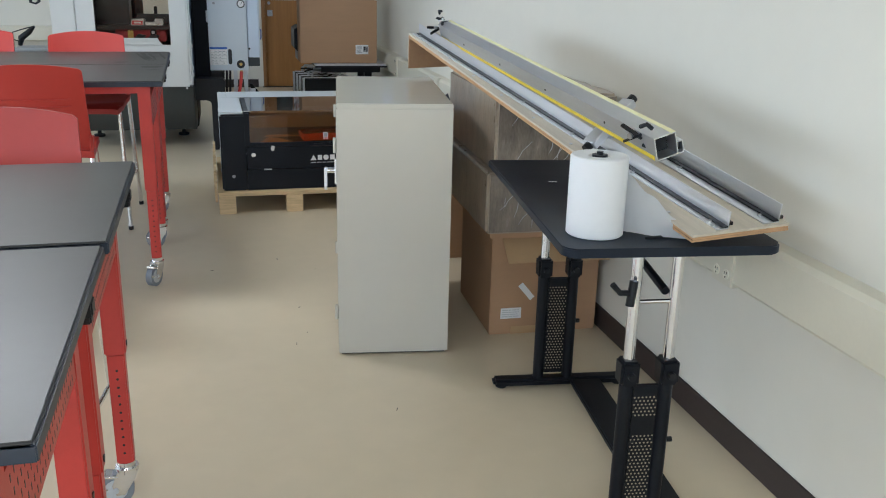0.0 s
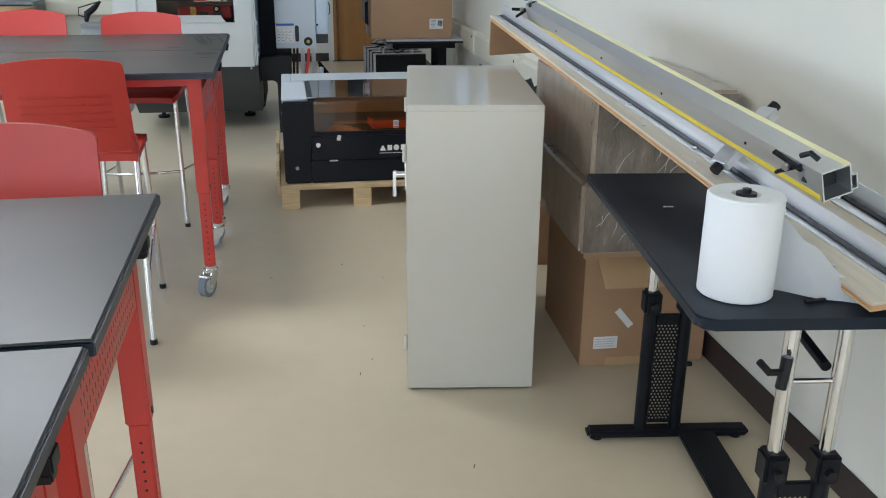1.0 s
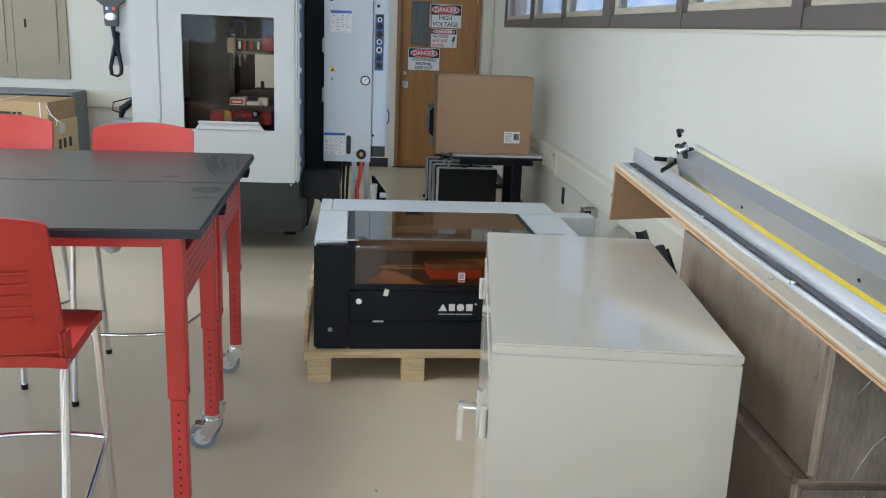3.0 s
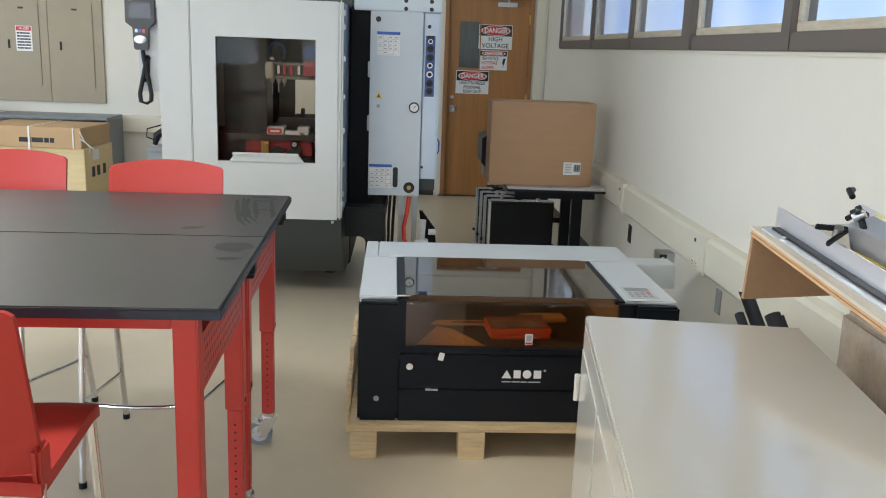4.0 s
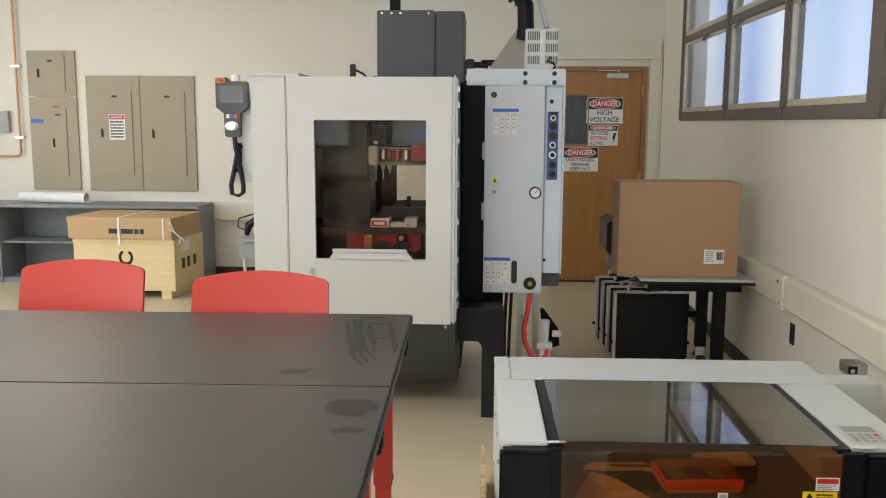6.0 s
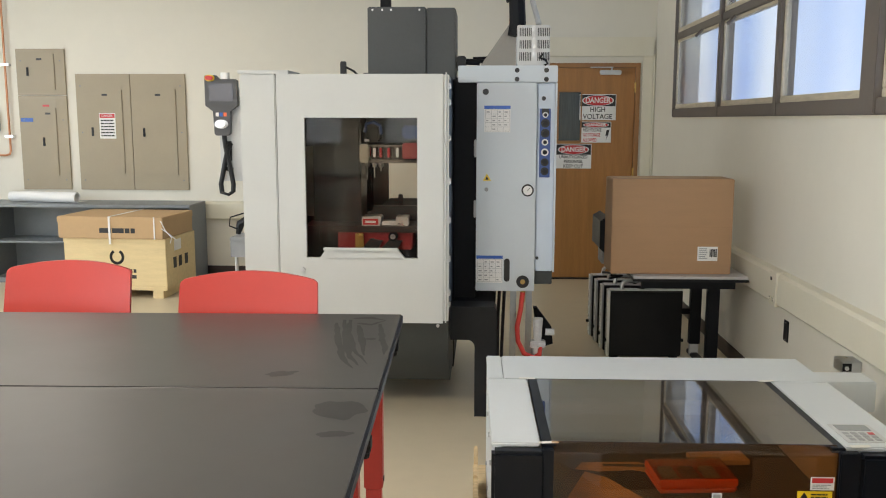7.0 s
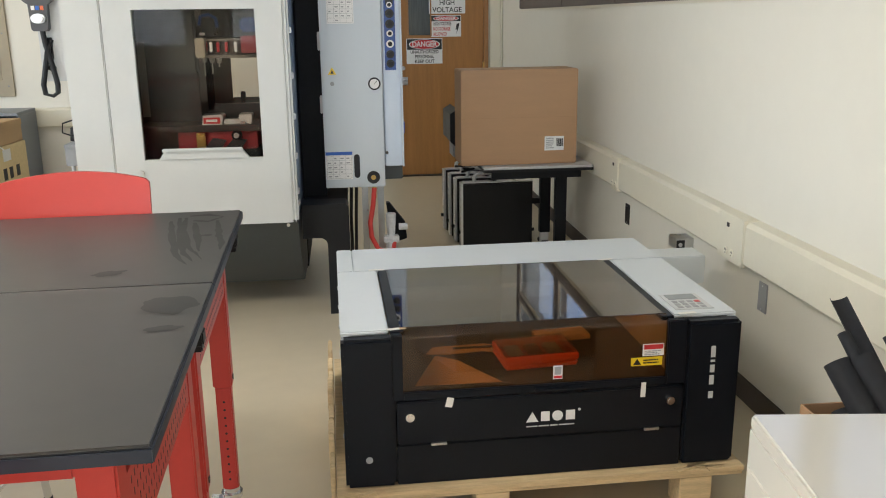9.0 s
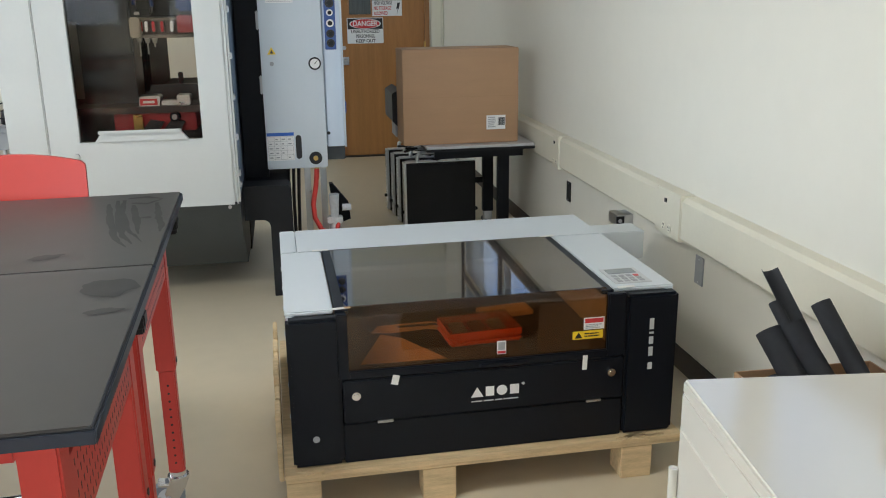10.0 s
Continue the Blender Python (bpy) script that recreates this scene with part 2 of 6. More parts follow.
def mesh_of(name, bm, material, smooth=True):
    bmesh.ops.recalc_face_normals(bm, faces=bm.faces)
    me = bpy.data.meshes.new(name)
    bm.to_mesh(me)
    bm.free()
    me.materials.append(material)
    if smooth:
        me.shade_smooth()
        me.set_sharp_from_angle(angle=radians(35))
    return me


def part(name, bm, material, parent, label="", kind=""):
    ob = new(name, mesh_of(name, bm, material))
    ob.parent = parent
    return tagged(ob, label, kind=kind)


def thing(name, label, category, m=None, group="", kind=""):
    ob = new(name)
    ob.empty_display_size = 0.05
    if m:
        ob.matrix_world = m
    return tagged(ob, label, category, group, kind)


def solo(name, bm, material, label, category, m=None, group="", kind=""):
    ob = new(name, mesh_of(name, bm, material))
    if m:
        ob.matrix_world = m
    return tagged(ob, label, category, group, kind)


def setting(name, bm, material, label, category):
    return solo(name, bm, material, label, category, kind="structure")


def words(text, size, material, parent, m, name="lettering", bold=0.0, squeeze=1.0):
    """Flat lettering in the built-in font, centred on m, in m's x and y."""
    c = bpy.data.curves.new("lettering", "FONT")
    c.body, c.size, c.align_x, c.align_y, c.extrude, c.offset = text, size, "CENTER", "CENTER", 0.0004, bold
    tmp = new("tmp", c)
    me = bpy.data.meshes.new_from_object(tmp.evaluated_get(bpy.context.evaluated_depsgraph_get()))
    bpy.data.objects.remove(tmp)
    me.transform(m @ Matrix.Diagonal((squeeze, 1, 1, 1)))
    me.materials.clear()
    me.materials.append(material)
    ob = new(name, me)
    ob.parent = parent
    return ob


def bars(bm, x0, x1, z0, z1, y, rows, fill=0.55, seed=1, gaps=True):
    """Rows of unreadable print as thin bars on a face that looks along -y."""
    r = random.Random(seed)
    h = (z1 - z0) / rows
    for k in range(rows):
        zc = z1 - h * (k + 0.5)
        x = x0
        end = x1 - (x1 - x0) * (r.random() * 0.3 if gaps else 0)
        while x < end - 0.002:
            w = min((x1 - x0) * (0.12 + 0.22 * r.random()), end - x)
            box(bm, x, x + w, y - 0.0006, y, zc - h * fill / 2, zc + h * fill / 2)
            x += w + (x1 - x0) * 0.03
    return bm


# ---- the room ----
XR, YF, XL, YB, H = 2.43, 15.85, -6.4, -2.0, 3.05
setting("floor", bx(XL - 0.2, XR + 0.2, YB - 0.2, YF + 0.2, -0.12, 0.0), FLOOR, "beige sheet vinyl floor with faint scuffs", "floor")
setting("ceiling", bx(XL - 0.2, XR + 0.2, YB - 0.2, YF + 0.2, H, H + 0.1), CEIL, "plain off-white painted ceiling", "ceiling")
WY0, WY1, WZ0, WZ1 = 7.75, 14.87, 1.652, 2.86
w = B()
box(w, XR, XR + 0.2, YB, YF, 0, WZ0)
box(w, XR, XR + 0.2, YB, YF, WZ1, H)
box(w, XR, XR + 0.2, YB, WY0, WZ0, WZ1)
box(w, XR, XR + 0.2, WY1, YF, WZ0, WZ1)
setting("wall_east", w, WALL, "off-white painted wall below a high window band", "wall")
DX0, DX1, DZ = 1.318, 2.281, 2.19
w = B()
box(w, XL, DX0, YF, YF + 0.2, 0, H)
box(w, DX1, XR + 0.2, YF, YF + 0.2, 0, H)
box(w, DX0, DX1, YF, YF + 0.2, DZ, H)
setting("wall_north", w, WALL, "off-white painted wall with a wooden door", "wall")
w = B()
box(w, XL - 0.2, XL, YB, YF, 0, 1.1)
box(w, XL - 0.2, XL, YB, YF, 2.9, H)
ys = [YB] + [v for k in range(4) for v in (0.4 + 3.9 * k - 1.5, 0.4 + 3.9 * k + 1.5)] + [YF]
for a, b in zip(ys[::2], ys[1::2]):
    box(w, XL - 0.2, XL, a, b, 1.1, 2.9)
setting("wall_west", w, WALL, "off-white painted wall with tall windows", "wall")
w = B()
box(w, XL - 0.2, XR + 0.2, YB - 0.2, YB, 0, 1.1)
box(w, XL - 0.2, XR + 0.2, YB - 0.2, YB, 2.9, H)
for a, b in ((XL - 0.2, -5.1), (-2.1, -1.3), (1.7, XR + 0.2)):
    box(w, a, b, YB - 0.2, YB, 1.1, 2.9)
setting("wall_south", w, WALL, "off-white painted wall with two windows", "wall")
w = B()
box(w, XR - 0.008, XR, YB, YF, 0, 0.105, 0.002)
box(w, XL, DX0 - 0.07, YF - 0.008, YF, 0, 0.105, 0.002)
setting("baseboard", w, BASE, "dark brown rubber cove base along the walls", "baseboard")

# high window band on the right-hand wall
win = thing("window_1", "dark brown framed high window band with frosted pale panes", "window", kind="structure")
f = B()
X0, X1 = XR - 0.025, XR + 0.075
box(f, X0, X1, WY0, WY1, WZ0, WZ0 + 0.075, 0.006)
box(f, X0, X1, WY0, WY1, WZ1 - 0.06, WZ1, 0.006)
box(f, X0 + 0.01, X1, WY0, WY1, 2.325, 2.385, 0.006)
MULL = [(14.87, 0.06), (13.36, 0.06), (12.08, 0.06), (10.82, 0.15), (9.57, 0.09), (8.42, 0.09), (7.81, 0.06)]
for yc, mw in MULL:
    d = 0.012 if mw > 0.1 else 0.004
    box(f, X0 - d, X1 - 0.004, max(yc - mw / 2, WY0 + 0.003), min(yc + mw / 2, WY1 - 0.003), WZ0 + 0.004, WZ1 - 0.004, 0.004)
part("window_frame", f, WINF, win)
part("window_sill", bx(XR - 0.012, XR + 0.02, WY0, WY1, WZ0 - 0.016, WZ0, 0.003), TRUNK, win, "thin cream sill trim")
for (ya, wa), (yb, wb) in zip(MULL, MULL[1:]):
    y1, y0 = ya - wa / 2, yb + wb / 2
    for z0, z1 in ((WZ0 + 0.075, 2.325), (2.385, WZ1 - 0.06)):
        s = B()
        sw = 0.038
        box(s, XR - 0.005, XR + 0.03, y0, y1, z0, z0 + sw, 0.003)
        box(s, XR - 0.005, XR + 0.03, y0, y1, z1 - sw * 0.6, z1, 0.003)
        box(s, XR - 0.005, XR + 0.03, y0, y0 + sw * 0.45, z0 + sw, z1 - sw * 0.6, 0.003)
        box(s, XR - 0.005, XR + 0.03, y1 - sw * 0.45, y1, z0 + sw, z1 - sw * 0.6, 0.003)
        part("sash", s, SASH, win, "worn cream wooden sash")
        p = part("pane", bx(XR + 0.008, XR + 0.014, y0 + 0.02, y1 - 0.02, z0 + 0.03, z1 - 0.02), GLASS, win)
        p.visible_shadow = False
hardware = B()
for yc in (13.0, 11.7, 13.9):
    rod(hardware, (XR - 0.02, yc, 2.32), (XR - 0.07, yc, 2.27), 0.012)
part("window_catch", hardware, WINF, win)

# pale sky seen through the panes
bd = bpy.data.materials.new("pale_sky")
bd.use_nodes = True
t = bd.node_tree
pb = t.nodes["Principled BSDF"]
pb.inputs["Base Color"].default_value = (0, 0, 0, 1)
tc, nz, rp = t.nodes.new("ShaderNodeTexCoord"), t.nodes.new("ShaderNodeTexNoise"), t.nodes.new("ShaderNodeValToRGB")
mp = t.nodes.new("ShaderNodeMapping")
mp.inputs["Scale"].default_value = (1, 0.9, 0.25)
nz.inputs["Scale"].default_value = 0.8
nz.inputs["Detail"].default_value = 1
rp.color_ramp.elements[0].color, rp.color_ramp.elements[1].color = (0.32, 0.50, 0.90, 1), (0.74, 0.86, 1.0, 1)
rp.color_ramp.elements[0].position, rp.color_ramp.elements[1].position = 0.34, 0.58
t.links.new(tc.outputs["Object"], mp.inputs[0])
t.links.new(mp.outputs[0], nz.inputs["Vector"])
t.links.new(nz.outputs[0], rp.inputs[0])
t.links.new(rp.outputs[0], pb.inputs["Emission Color"])
pb.inputs["Emission Strength"].default_value = 1.3
setting("backdrop", bx(XR + 0.6, XR + 0.62, 5.5, 19, 0.6, 5.0), bd, "pale hazy sky beyond the windows", "backdrop")

# fixtures for the added lamps; none of them comes into view
for x, y in ADDED_LAMPS:
    o = thing("added_ceiling_light", "unseen ceiling light with a glowing panel, added to brighten the room", "ceiling light", pose(x, y, H), "ceiling lights")
    part("frame", bx(-0.62, 0.62, -0.32, 0.32, -0.008, -0.001, 0.002), WHITE, o)
    part("diffuser", bx(-0.58, 0.58, -0.28, 0.28, -0.012, -0.0085), glow("added_lamp_glow", (1.0, 0.93, 0.80), 3.0), o)

# the other windows, behind the camera's view
for k in range(4):
    y = 0.4 + 3.9 * k
    o = thing("window_%d" % (k + 2), "tall brown framed window in the side wall", "window", kind="structure")
    f = B()
    for a, b, c, d in ((y - 1.5, y + 1.5, 1.1, 1.16), (y - 1.5, y + 1.5, 2.84, 2.9), (y - 1.5, y - 1.44, 1.16, 2.84), (y + 1.44, y + 1.5, 1.16, 2.84), (y - 0.03, y + 0.03, 1.16, 2.84)):
        box(f, XL - 0.14, XL - 0.08, a, b, c, d, 0.004)
    part("window_frame", f, WINF, o)
for k, x in enumerate((-3.6, 0.2)):
    o = thing("window_%d" % (k + 6), "tall brown framed window in the rear wall", "window", kind="structure")
    f = B()
    for a, b, c, d in ((x - 1.5, x + 1.5, 1.1, 1.16), (x - 1.5, x + 1.5, 2.84, 2.9), (x - 1.5, x - 1.44, 1.16, 2.84), (x + 1.44, x + 1.5, 1.16, 2.84), (x - 0.03, x + 0.03, 1.16, 2.84)):
        box(f, a, b, YB - 0.14, YB - 0.08, c, d, 0.004)
    part("window_frame", f, WINF, o)

# surface raceway with its outlets along both walls
rw = thing("trunking", "cream surface raceway with outlet plates along the wall", "raceway", kind="structure")
SEGS = [(1.2, 5.98), (6.10, 10.10), (10.34, 11.74), (11.86, 15.70)]
for a, b in SEGS:
    s = B()
    prism(s, [(XR, 0.60), (2.378, 0.60), (2.368, 0.612), (2.368, 0.765), (2.384, 0.782), (XR, 0.786)], "y", a, b)
    part("cover", s, TRUNK, rw)
for a, b in ((5.98, 6.10), (10.10, 10.34), (11.74, 11.86)):
    part("outlet_box", bx(2.360, XR, a, b, 0.592, 0.788, 0.004), TRUNK, rw)
    o = B()
    n = 2 if b - a > 0.15 else 1
    for j in range(2):
        yc = (a + b) / 2 + (0.028 if j else -0.028)
        rod(o, (2.3605, yc, 0.632), (2.3565, yc, 0.632), 0.017, 16)
    pl = part("outlet_plate", o, CREAM, rw)
    o = B()
    for j in range(2):
        yc = (a + b) / 2 + (0.028 if j else -0.028)
        for dy in (-0.006, 0.006):
            box(o, 2.3555, 2.357, yc + dy - 0.0012, yc + dy + 0.0012, 0.632, 0.641)
        rod(o, (2.357, yc, 0.623), (2.3555, yc, 0.623), 0.003, 8)
    part("outlet_slots", o, BLACK, pl)
    part("data_jack", bx(2.356, 2.361, (a + b) / 2 + 0.01, (a + b) / 2 + 0.028, 0.735, 0.752), SIGNK, rw, "small dark data jack")
s = B()
prism(s, [(YF, 0.60), (YF - 0.052, 0.60), (YF - 0.062, 0.612), (YF - 0.062, 0.765), (YF - 0.046, 0.782), (YF, 0.786)], "x", XL, 0.9)
part("cover", s, TRUNK, rw)
part("data_jack", bx(-3.32, -3.29, YF - 0.066, YF - 0.06, 0.73, 0.752), SIGNK, rw)
for yc, za, zb in ((11.73, 0.40, 0.52), (10.03, 0.43, 0.55)):
    pl = thing("wall_plate", "narrow dark wall plate under the raceway", "wall plate", pose(XR, yc, 0))
    part("plate", bx(-0.006, 0, -0.035, 0.035, za, zb, 0.002), SIGNK if yc > 11 else GREY, pl)
    for z in (za + 0.012, zb - 0.012):
        part("screw", rod(B(), (-0.006, 0, z), (-0.008, 0, z), 0.004, 8), STEEL, pl)
dv = thing("wall_outlet_box", "small steel outlet box with a round knockout on the wall", "outlet box", pose(XR, 10.80, 0.503))
part("body", bx(-0.088, 0, -0.05, 0.05, 0.0, 0.053, 0.003), STEEL, dv)
part("opening", bx(-0.085, -0.045, -0.0515, -0.049, 0.008, 0.045), BLACK, dv)
part("knockout", rod(B(), (-0.066, -0.0515, 0.022), (-0.066, -0.053, 0.022), 0.010, 14), LGREY, dv, "pale round knockout")

# door with its casing and signs
tr = B()
box(tr, 1.15, 2.40, YF - 0.05, YF, 2.27, 2.44, 0.004)
box(tr, DX1 + 0.02, 2.40, YF - 0.03, YF, 0, 2.27, 0.004)
box(tr, 1.15, 2.42, YF - 0.065, YF, 2.255, 2.272, 0.003)
setting("trim", tr, TRUNK, "cream painted casing round the door", "trim")
pipe = B()
rod(pipe, (2.415, YF - 0.02, 0), (2.415, YF - 0.02, 2.26), 0.012)
solo("wall_conduit", pipe, TRUNK, "thin cream conduit in the wall corner", "conduit", kind="structure")
door = thing("door_1", "brown oak-veneer door with wired glass and safety signs", "door", pose(0, YF, 0), kind="structure")
f = B()
box(f, DX0, DX0 + 0.045, -0.02, 0.10, 0, DZ, 0.003)
box(f, DX1 - 0.045, DX1, -0.02, 0.10, 0, DZ, 0.003)
box(f, DX0 + 0.045, DX1 - 0.045, -0.02, 0.10, DZ - 0.045, DZ, 0.003)
part("door_frame", f, FRAMEW, door)
gx0, gx1, gz0, gz1 = 1.482, 1.70, 1.42, 1.905
f = ring(B(), (DX0 + 0.048, DX1 - 0.048, 0.012, DZ - 0.048), (gx0, gx1, gz0, gz1), 0.02, 0.065)
leaf = part("door_leaf", f, DOORW, door)
part("pane", bx(gx0, gx1, 0.035, 0.045, gz0, gz1), WIRED, door, "dark wired glass pane")
f = ring(B(), (gx0 - 0.012, gx1 + 0.012, gz0 - 0.012, gz1 + 0.012), (gx0, gx1, gz0, gz1), 0.012, 0.0196)
part("glazing_bead", f, FRAMEW, door)
f = B()
box(f, 1.88, 2.09, -0.035, 0.018, 2.075, 2.12, 0.006)
rod(f, (1.99, -0.03, 2.12), (2.0, -0.04, 2.15), 0.008)
box(f, 1.78, 2.0, -0.05, -0.035, 2.142, 2.152)
part("door_closer", f, LGREY, door)
f = B()
rod(f, (1.43, 0.02, 0.97), (1.43, -0.03, 0.97), 0.012)
rod(f, (1.43, -0.03, 0.97), (1.43, -0.06, 0.97), 0.027, r2=0.022)
box(f, 1.395, 1.465, 0.014, 0.02, 0.93, 1.01, 0.003)
rod(f, (1.42, 0.02, 1.10), (1.42, 0.0, 1.10), 0.02)
part("door_handle", f, STEEL, door)
for z in (0.25, 1.1, 1.95):
    part("hinge", bx(DX1 - 0.055, DX1 - 0.04, -0.024, 0.02, z - 0.05, z + 0.05, 0.002), BRASS, door)
part("threshold", bx(DX0 - 0.02, DX1 + 0.02, -0.03, 0.1, 0, 0.01, 0.003), SIGNK, door)


def danger_sign(x0, x1, z0, z1, lines, split, small=False):
    """A safety sign on the door: black band, red oval, heading and lines of print."""
    cx, w, h = (x0 + x1) / 2, x1 - x0, z1 - z0
    s = thing("danger_sign", "white safety sign with red and black heading on the door", "sign", pose(cx, YF + 0.019, z0), "door signs")
    part("plate", bx(-w / 2, w / 2, -0.004, 0, 0, h, 0.001), WHITE, s)
    hb = h * split
    part("band", bx(-w / 2 + 0.006, w / 2 - 0.006, -0.0055, -0.004, h - hb, h - 0.006), SIGNK, s, "black heading band")
    for nm, k, mt, y in (("oval_rim", 0.93, WHITE, -0.0065), ("oval", 0.86, SIGNR, -0.0075)):
        poly = [(math.cos(radians(a)) * (w / 2 - 0.012) * k, h - hb / 2 - 0.003 + math.sin(radians(a)) * (hb / 2 - 0.003) * k) for a in range(0, 360, 12)]
        part(nm, prism(B(), poly, "y", y, y + 0.001), mt, s)
    words("DANGER", hb * 0.66, WHITE, s, pose(0, -0.0082, h - hb / 2 - 0.003) @ pose(0, 0, 0, 90), bold=0.0015, squeeze=min(1.25, w * 0.70 / (hb * 0.66 * 4.1)))
    n = len(lines)
    zh = (h - hb) / n
    for k, (txt, mt, left, cap) in enumerate(lines):
        z = h - hb - zh * (k + 0.5)
        size = zh * 0.98
        ww = w * cap
        sq = ww / (size * 0.66 * max(len(txt), 1))
        words(txt, size, mt, s, pose(left * w, -0.0048, z) @ pose(0, 0, 0, 90), squeeze=sq, bold=0.0008)
    return s


danger_sign(1.688, 2.053, 1.626, 1.884, [("HIGH", SIGNK, 0, 0.46), ("VOLTAGE", SIGNK, 0, 0.84)], 0.46)
s2 = danger_sign(1.706, 2.01, 1.402, 1.611, [("HIGH VOLTAGE", SIGNK, -0.12, 0.66), ("NO STORAGE", SIGNR, -0.14, 0.60), ("ALLOWED", SIGNR, -0.20, 0.44)], 0.28)
bolt = [(0.02, 0.5), (0.05, 1.0), (-0.02, 0.95), (-0.05, 0.42), (-0.01, 0.46), (-0.035, 0.0)]
part("lightning_bolt", prism(B(), [(0.115 + u * 0.4, 0.02 + v * 0.11) for u, v in bolt], "y", -0.0055, -0.004), SIGNK, s2, "black lightning bolt")
danger_sign(1.456, 1.818, 1.139, 1.388, [("UNAUTHORIZED", SIGNK, 0, 0.80), ("PERSONNEL", SIGNK, 0, 0.58), ("KEEP OUT", SIGNK, 0, 0.64)], 0.44)


# ---- electrical panels, bench and crate by the far wall ----
def enclosure(name, label, x0, x1, z0, z1, doors, splitz=None):
    e = thing(name, label, "electrical panel", pose(0, YF, 0), "electrical panels")
    if splitz:
        part("trim_cover", bx(x0, x1, -0.022, 0, z0, splitz - 0.003, 0.003), PANELT, e)
        part("trim_cover", bx(x0, x1, -0.022, 0, splitz + 0.003, z1, 0.003), PANELT, e)
    else:
        xm = (x0 + x1) / 2
        part("trim_cover", bx(x0, xm - 0.002, -0.022, 0, z0, z1, 0.003), PANELT, e)
        part("trim_cover", bx(xm + 0.002, x1, -0.022, 0, z0, z1, 0.003), PANELT, e)
    for a, b, c, d, hx in doors:
        dr = part("door", bx(a, b, -0.034, -0.022, c, d, 0.003), PANELT, e)
        q = B()
        zl = (c + d) / 2
        box(q, a + hx - 0.012, a + hx + 0.012, -0.042, -0.034, zl - 0.045, zl + 0.045, 0.003)
        box(q, a + hx - 0.006, a + hx + 0.006, -0.05, -0.042, zl - 0.015, zl + 0.02, 0.002)
        part("latch", q, BLACK, dr)
        part("name_plate", bx((a + b) / 2 - 0.028, (a + b) / 2 + 0.028, -0.0355, -0.034, d - 0.065, d - 0.045), SIGNK, dr, "small dark name plate")
    for x in (x0 + 0.05, x1 - 0.05):
        for z in (z0 + 0.1, (z0 + z1) / 2, z1 - 0.12):
            part("screw", rod(B(), (x, -0.022, z), (x, -0.026, z), 0.007, 8), BENCH, e)
    return e


e1 = enclosure("electrical_panel", "tall taupe steel breaker panel with two small doors", -4.084, -3.573, 0.90, 2.34,
               [(-3.99, -3.68, 1.93, 2.29, 0.03), (-3.86, -3.69, 1.05, 1.74, 0.03)], 1.87)
part("blue_tape", bx(-4.07, -3.94, -0.0235, -0.022, 1.60, 1.64), BLUE, e1, "strip of blue tape")
part("red_tag", bx(-3.83, -3.76, -0.0235, -0.022, 1.755, 1.775), SIGNR, e1, "small red tag")
e2 = enclosure("electrical_panel", "wide taupe steel breaker panel with two doors and a warning sign", -3.473, -2.33, 0.90, 2.086,
               [(-3.35, -2.99, 1.07, 1.93, 0.04), (-2.80, -2.43, 1.06, 1.93, 0.03)])
ps = thing("danger_sign", "small white safety sign with a red heading on the breaker panel", "sign", pose(-3.15, YF - 0.036, 1.43), "panel signs")
part("plate", bx(-0.085, 0.085, -0.003, 0, 0, 0.26, 0.001), WHITE, ps)
part("band", bx(-0.078, 0.078, -0.0045, -0.003, 0.21, 0.253), SIGNR, ps, "red heading band")
words("DANGER", 0.034, WHITE, ps, pose(0, -0.005, 0.232) @ pose(0, 0, 0, 90), squeeze=0.85)
part("print", bars(B(), -0.07, 0.07, 0.015, 0.20, -0.003, 6, 0.5, 3, False), SIGNK, ps, "rows of black print")
q = B()
sweep(q, [(-4.19, YF - 0.04, H), (-4.19, YF - 0.04, 1.30), (-4.20, YF - 0.04, 1.27), (-4.24, YF - 0.04, 1.255), (-5.2, YF - 0.04, 1.25)], 0.011)
cp = solo("copper_pipe", q, COPPER, "thin bare copper pipe run on the wall", "pipe")
for z in (2.18, 1.45):
    part("clamp", bx(-4.235, -4.145, YF - 0.055, YF - 0.001, z - 0.012, z + 0.012, 0.003), STEEL, cp)
q = B()
sweep(q, [(0.98, YF - 0.03, H), (0.98, YF - 0.03, 0.3)], 0.012)
solo("copper_pipe", q, COPPER, "thin upright copper pipe on the wall behind the machine", "pipe")
part("box", bx(-4.42, -4.30, YF - 0.05, YF - 0.001, 1.5, 1.72, 0.004), GREY, thing("wall_box", "small grey box fixed to the wall", "wall box"))

bn = thing("bench_cabinet", "low grey steel open-front bench with one shelf", "bench", pose(-2.15, 15.79, 0))
part("top", bx(-3.2, 0, -0.50, 0, 0.765, 0.795, 0.004), BENCH, bn)
for x in (-3.2, -2.06, -0.02):
    part("side_panel", bx(x, x + 0.02, -0.48, 0, 0.0, 0.765, 0.002), BENCH, bn)
part("shelf", bx(-3.18, -0.02, -0.44, -0.01, 0.40, 0.42, 0.002), BENCH, bn)
part("back_panel", bx(-3.18, -0.02, -0.01, 0, 0.02, 0.765), BENCH, bn)
part("plinth", bx(-3.18, -0.02, -0.46, -0.01, 0.0, 0.05), BENCH, bn)
q = B()
shell = [(0.052 * math.cos(radians(a)), 0.054 + 0.052 * math.sin(radians(a))) for a in range(-90, 251, 20)]
prism(q, shell + [(u * 0.8, 0.054 + (v - 0.054) * 0.8) for u, v in shell[::-1]], "x", -0.38, 0.38)
box(q, -0.30, 0.36, 0.02, 0.20, 0.001, 0.004)
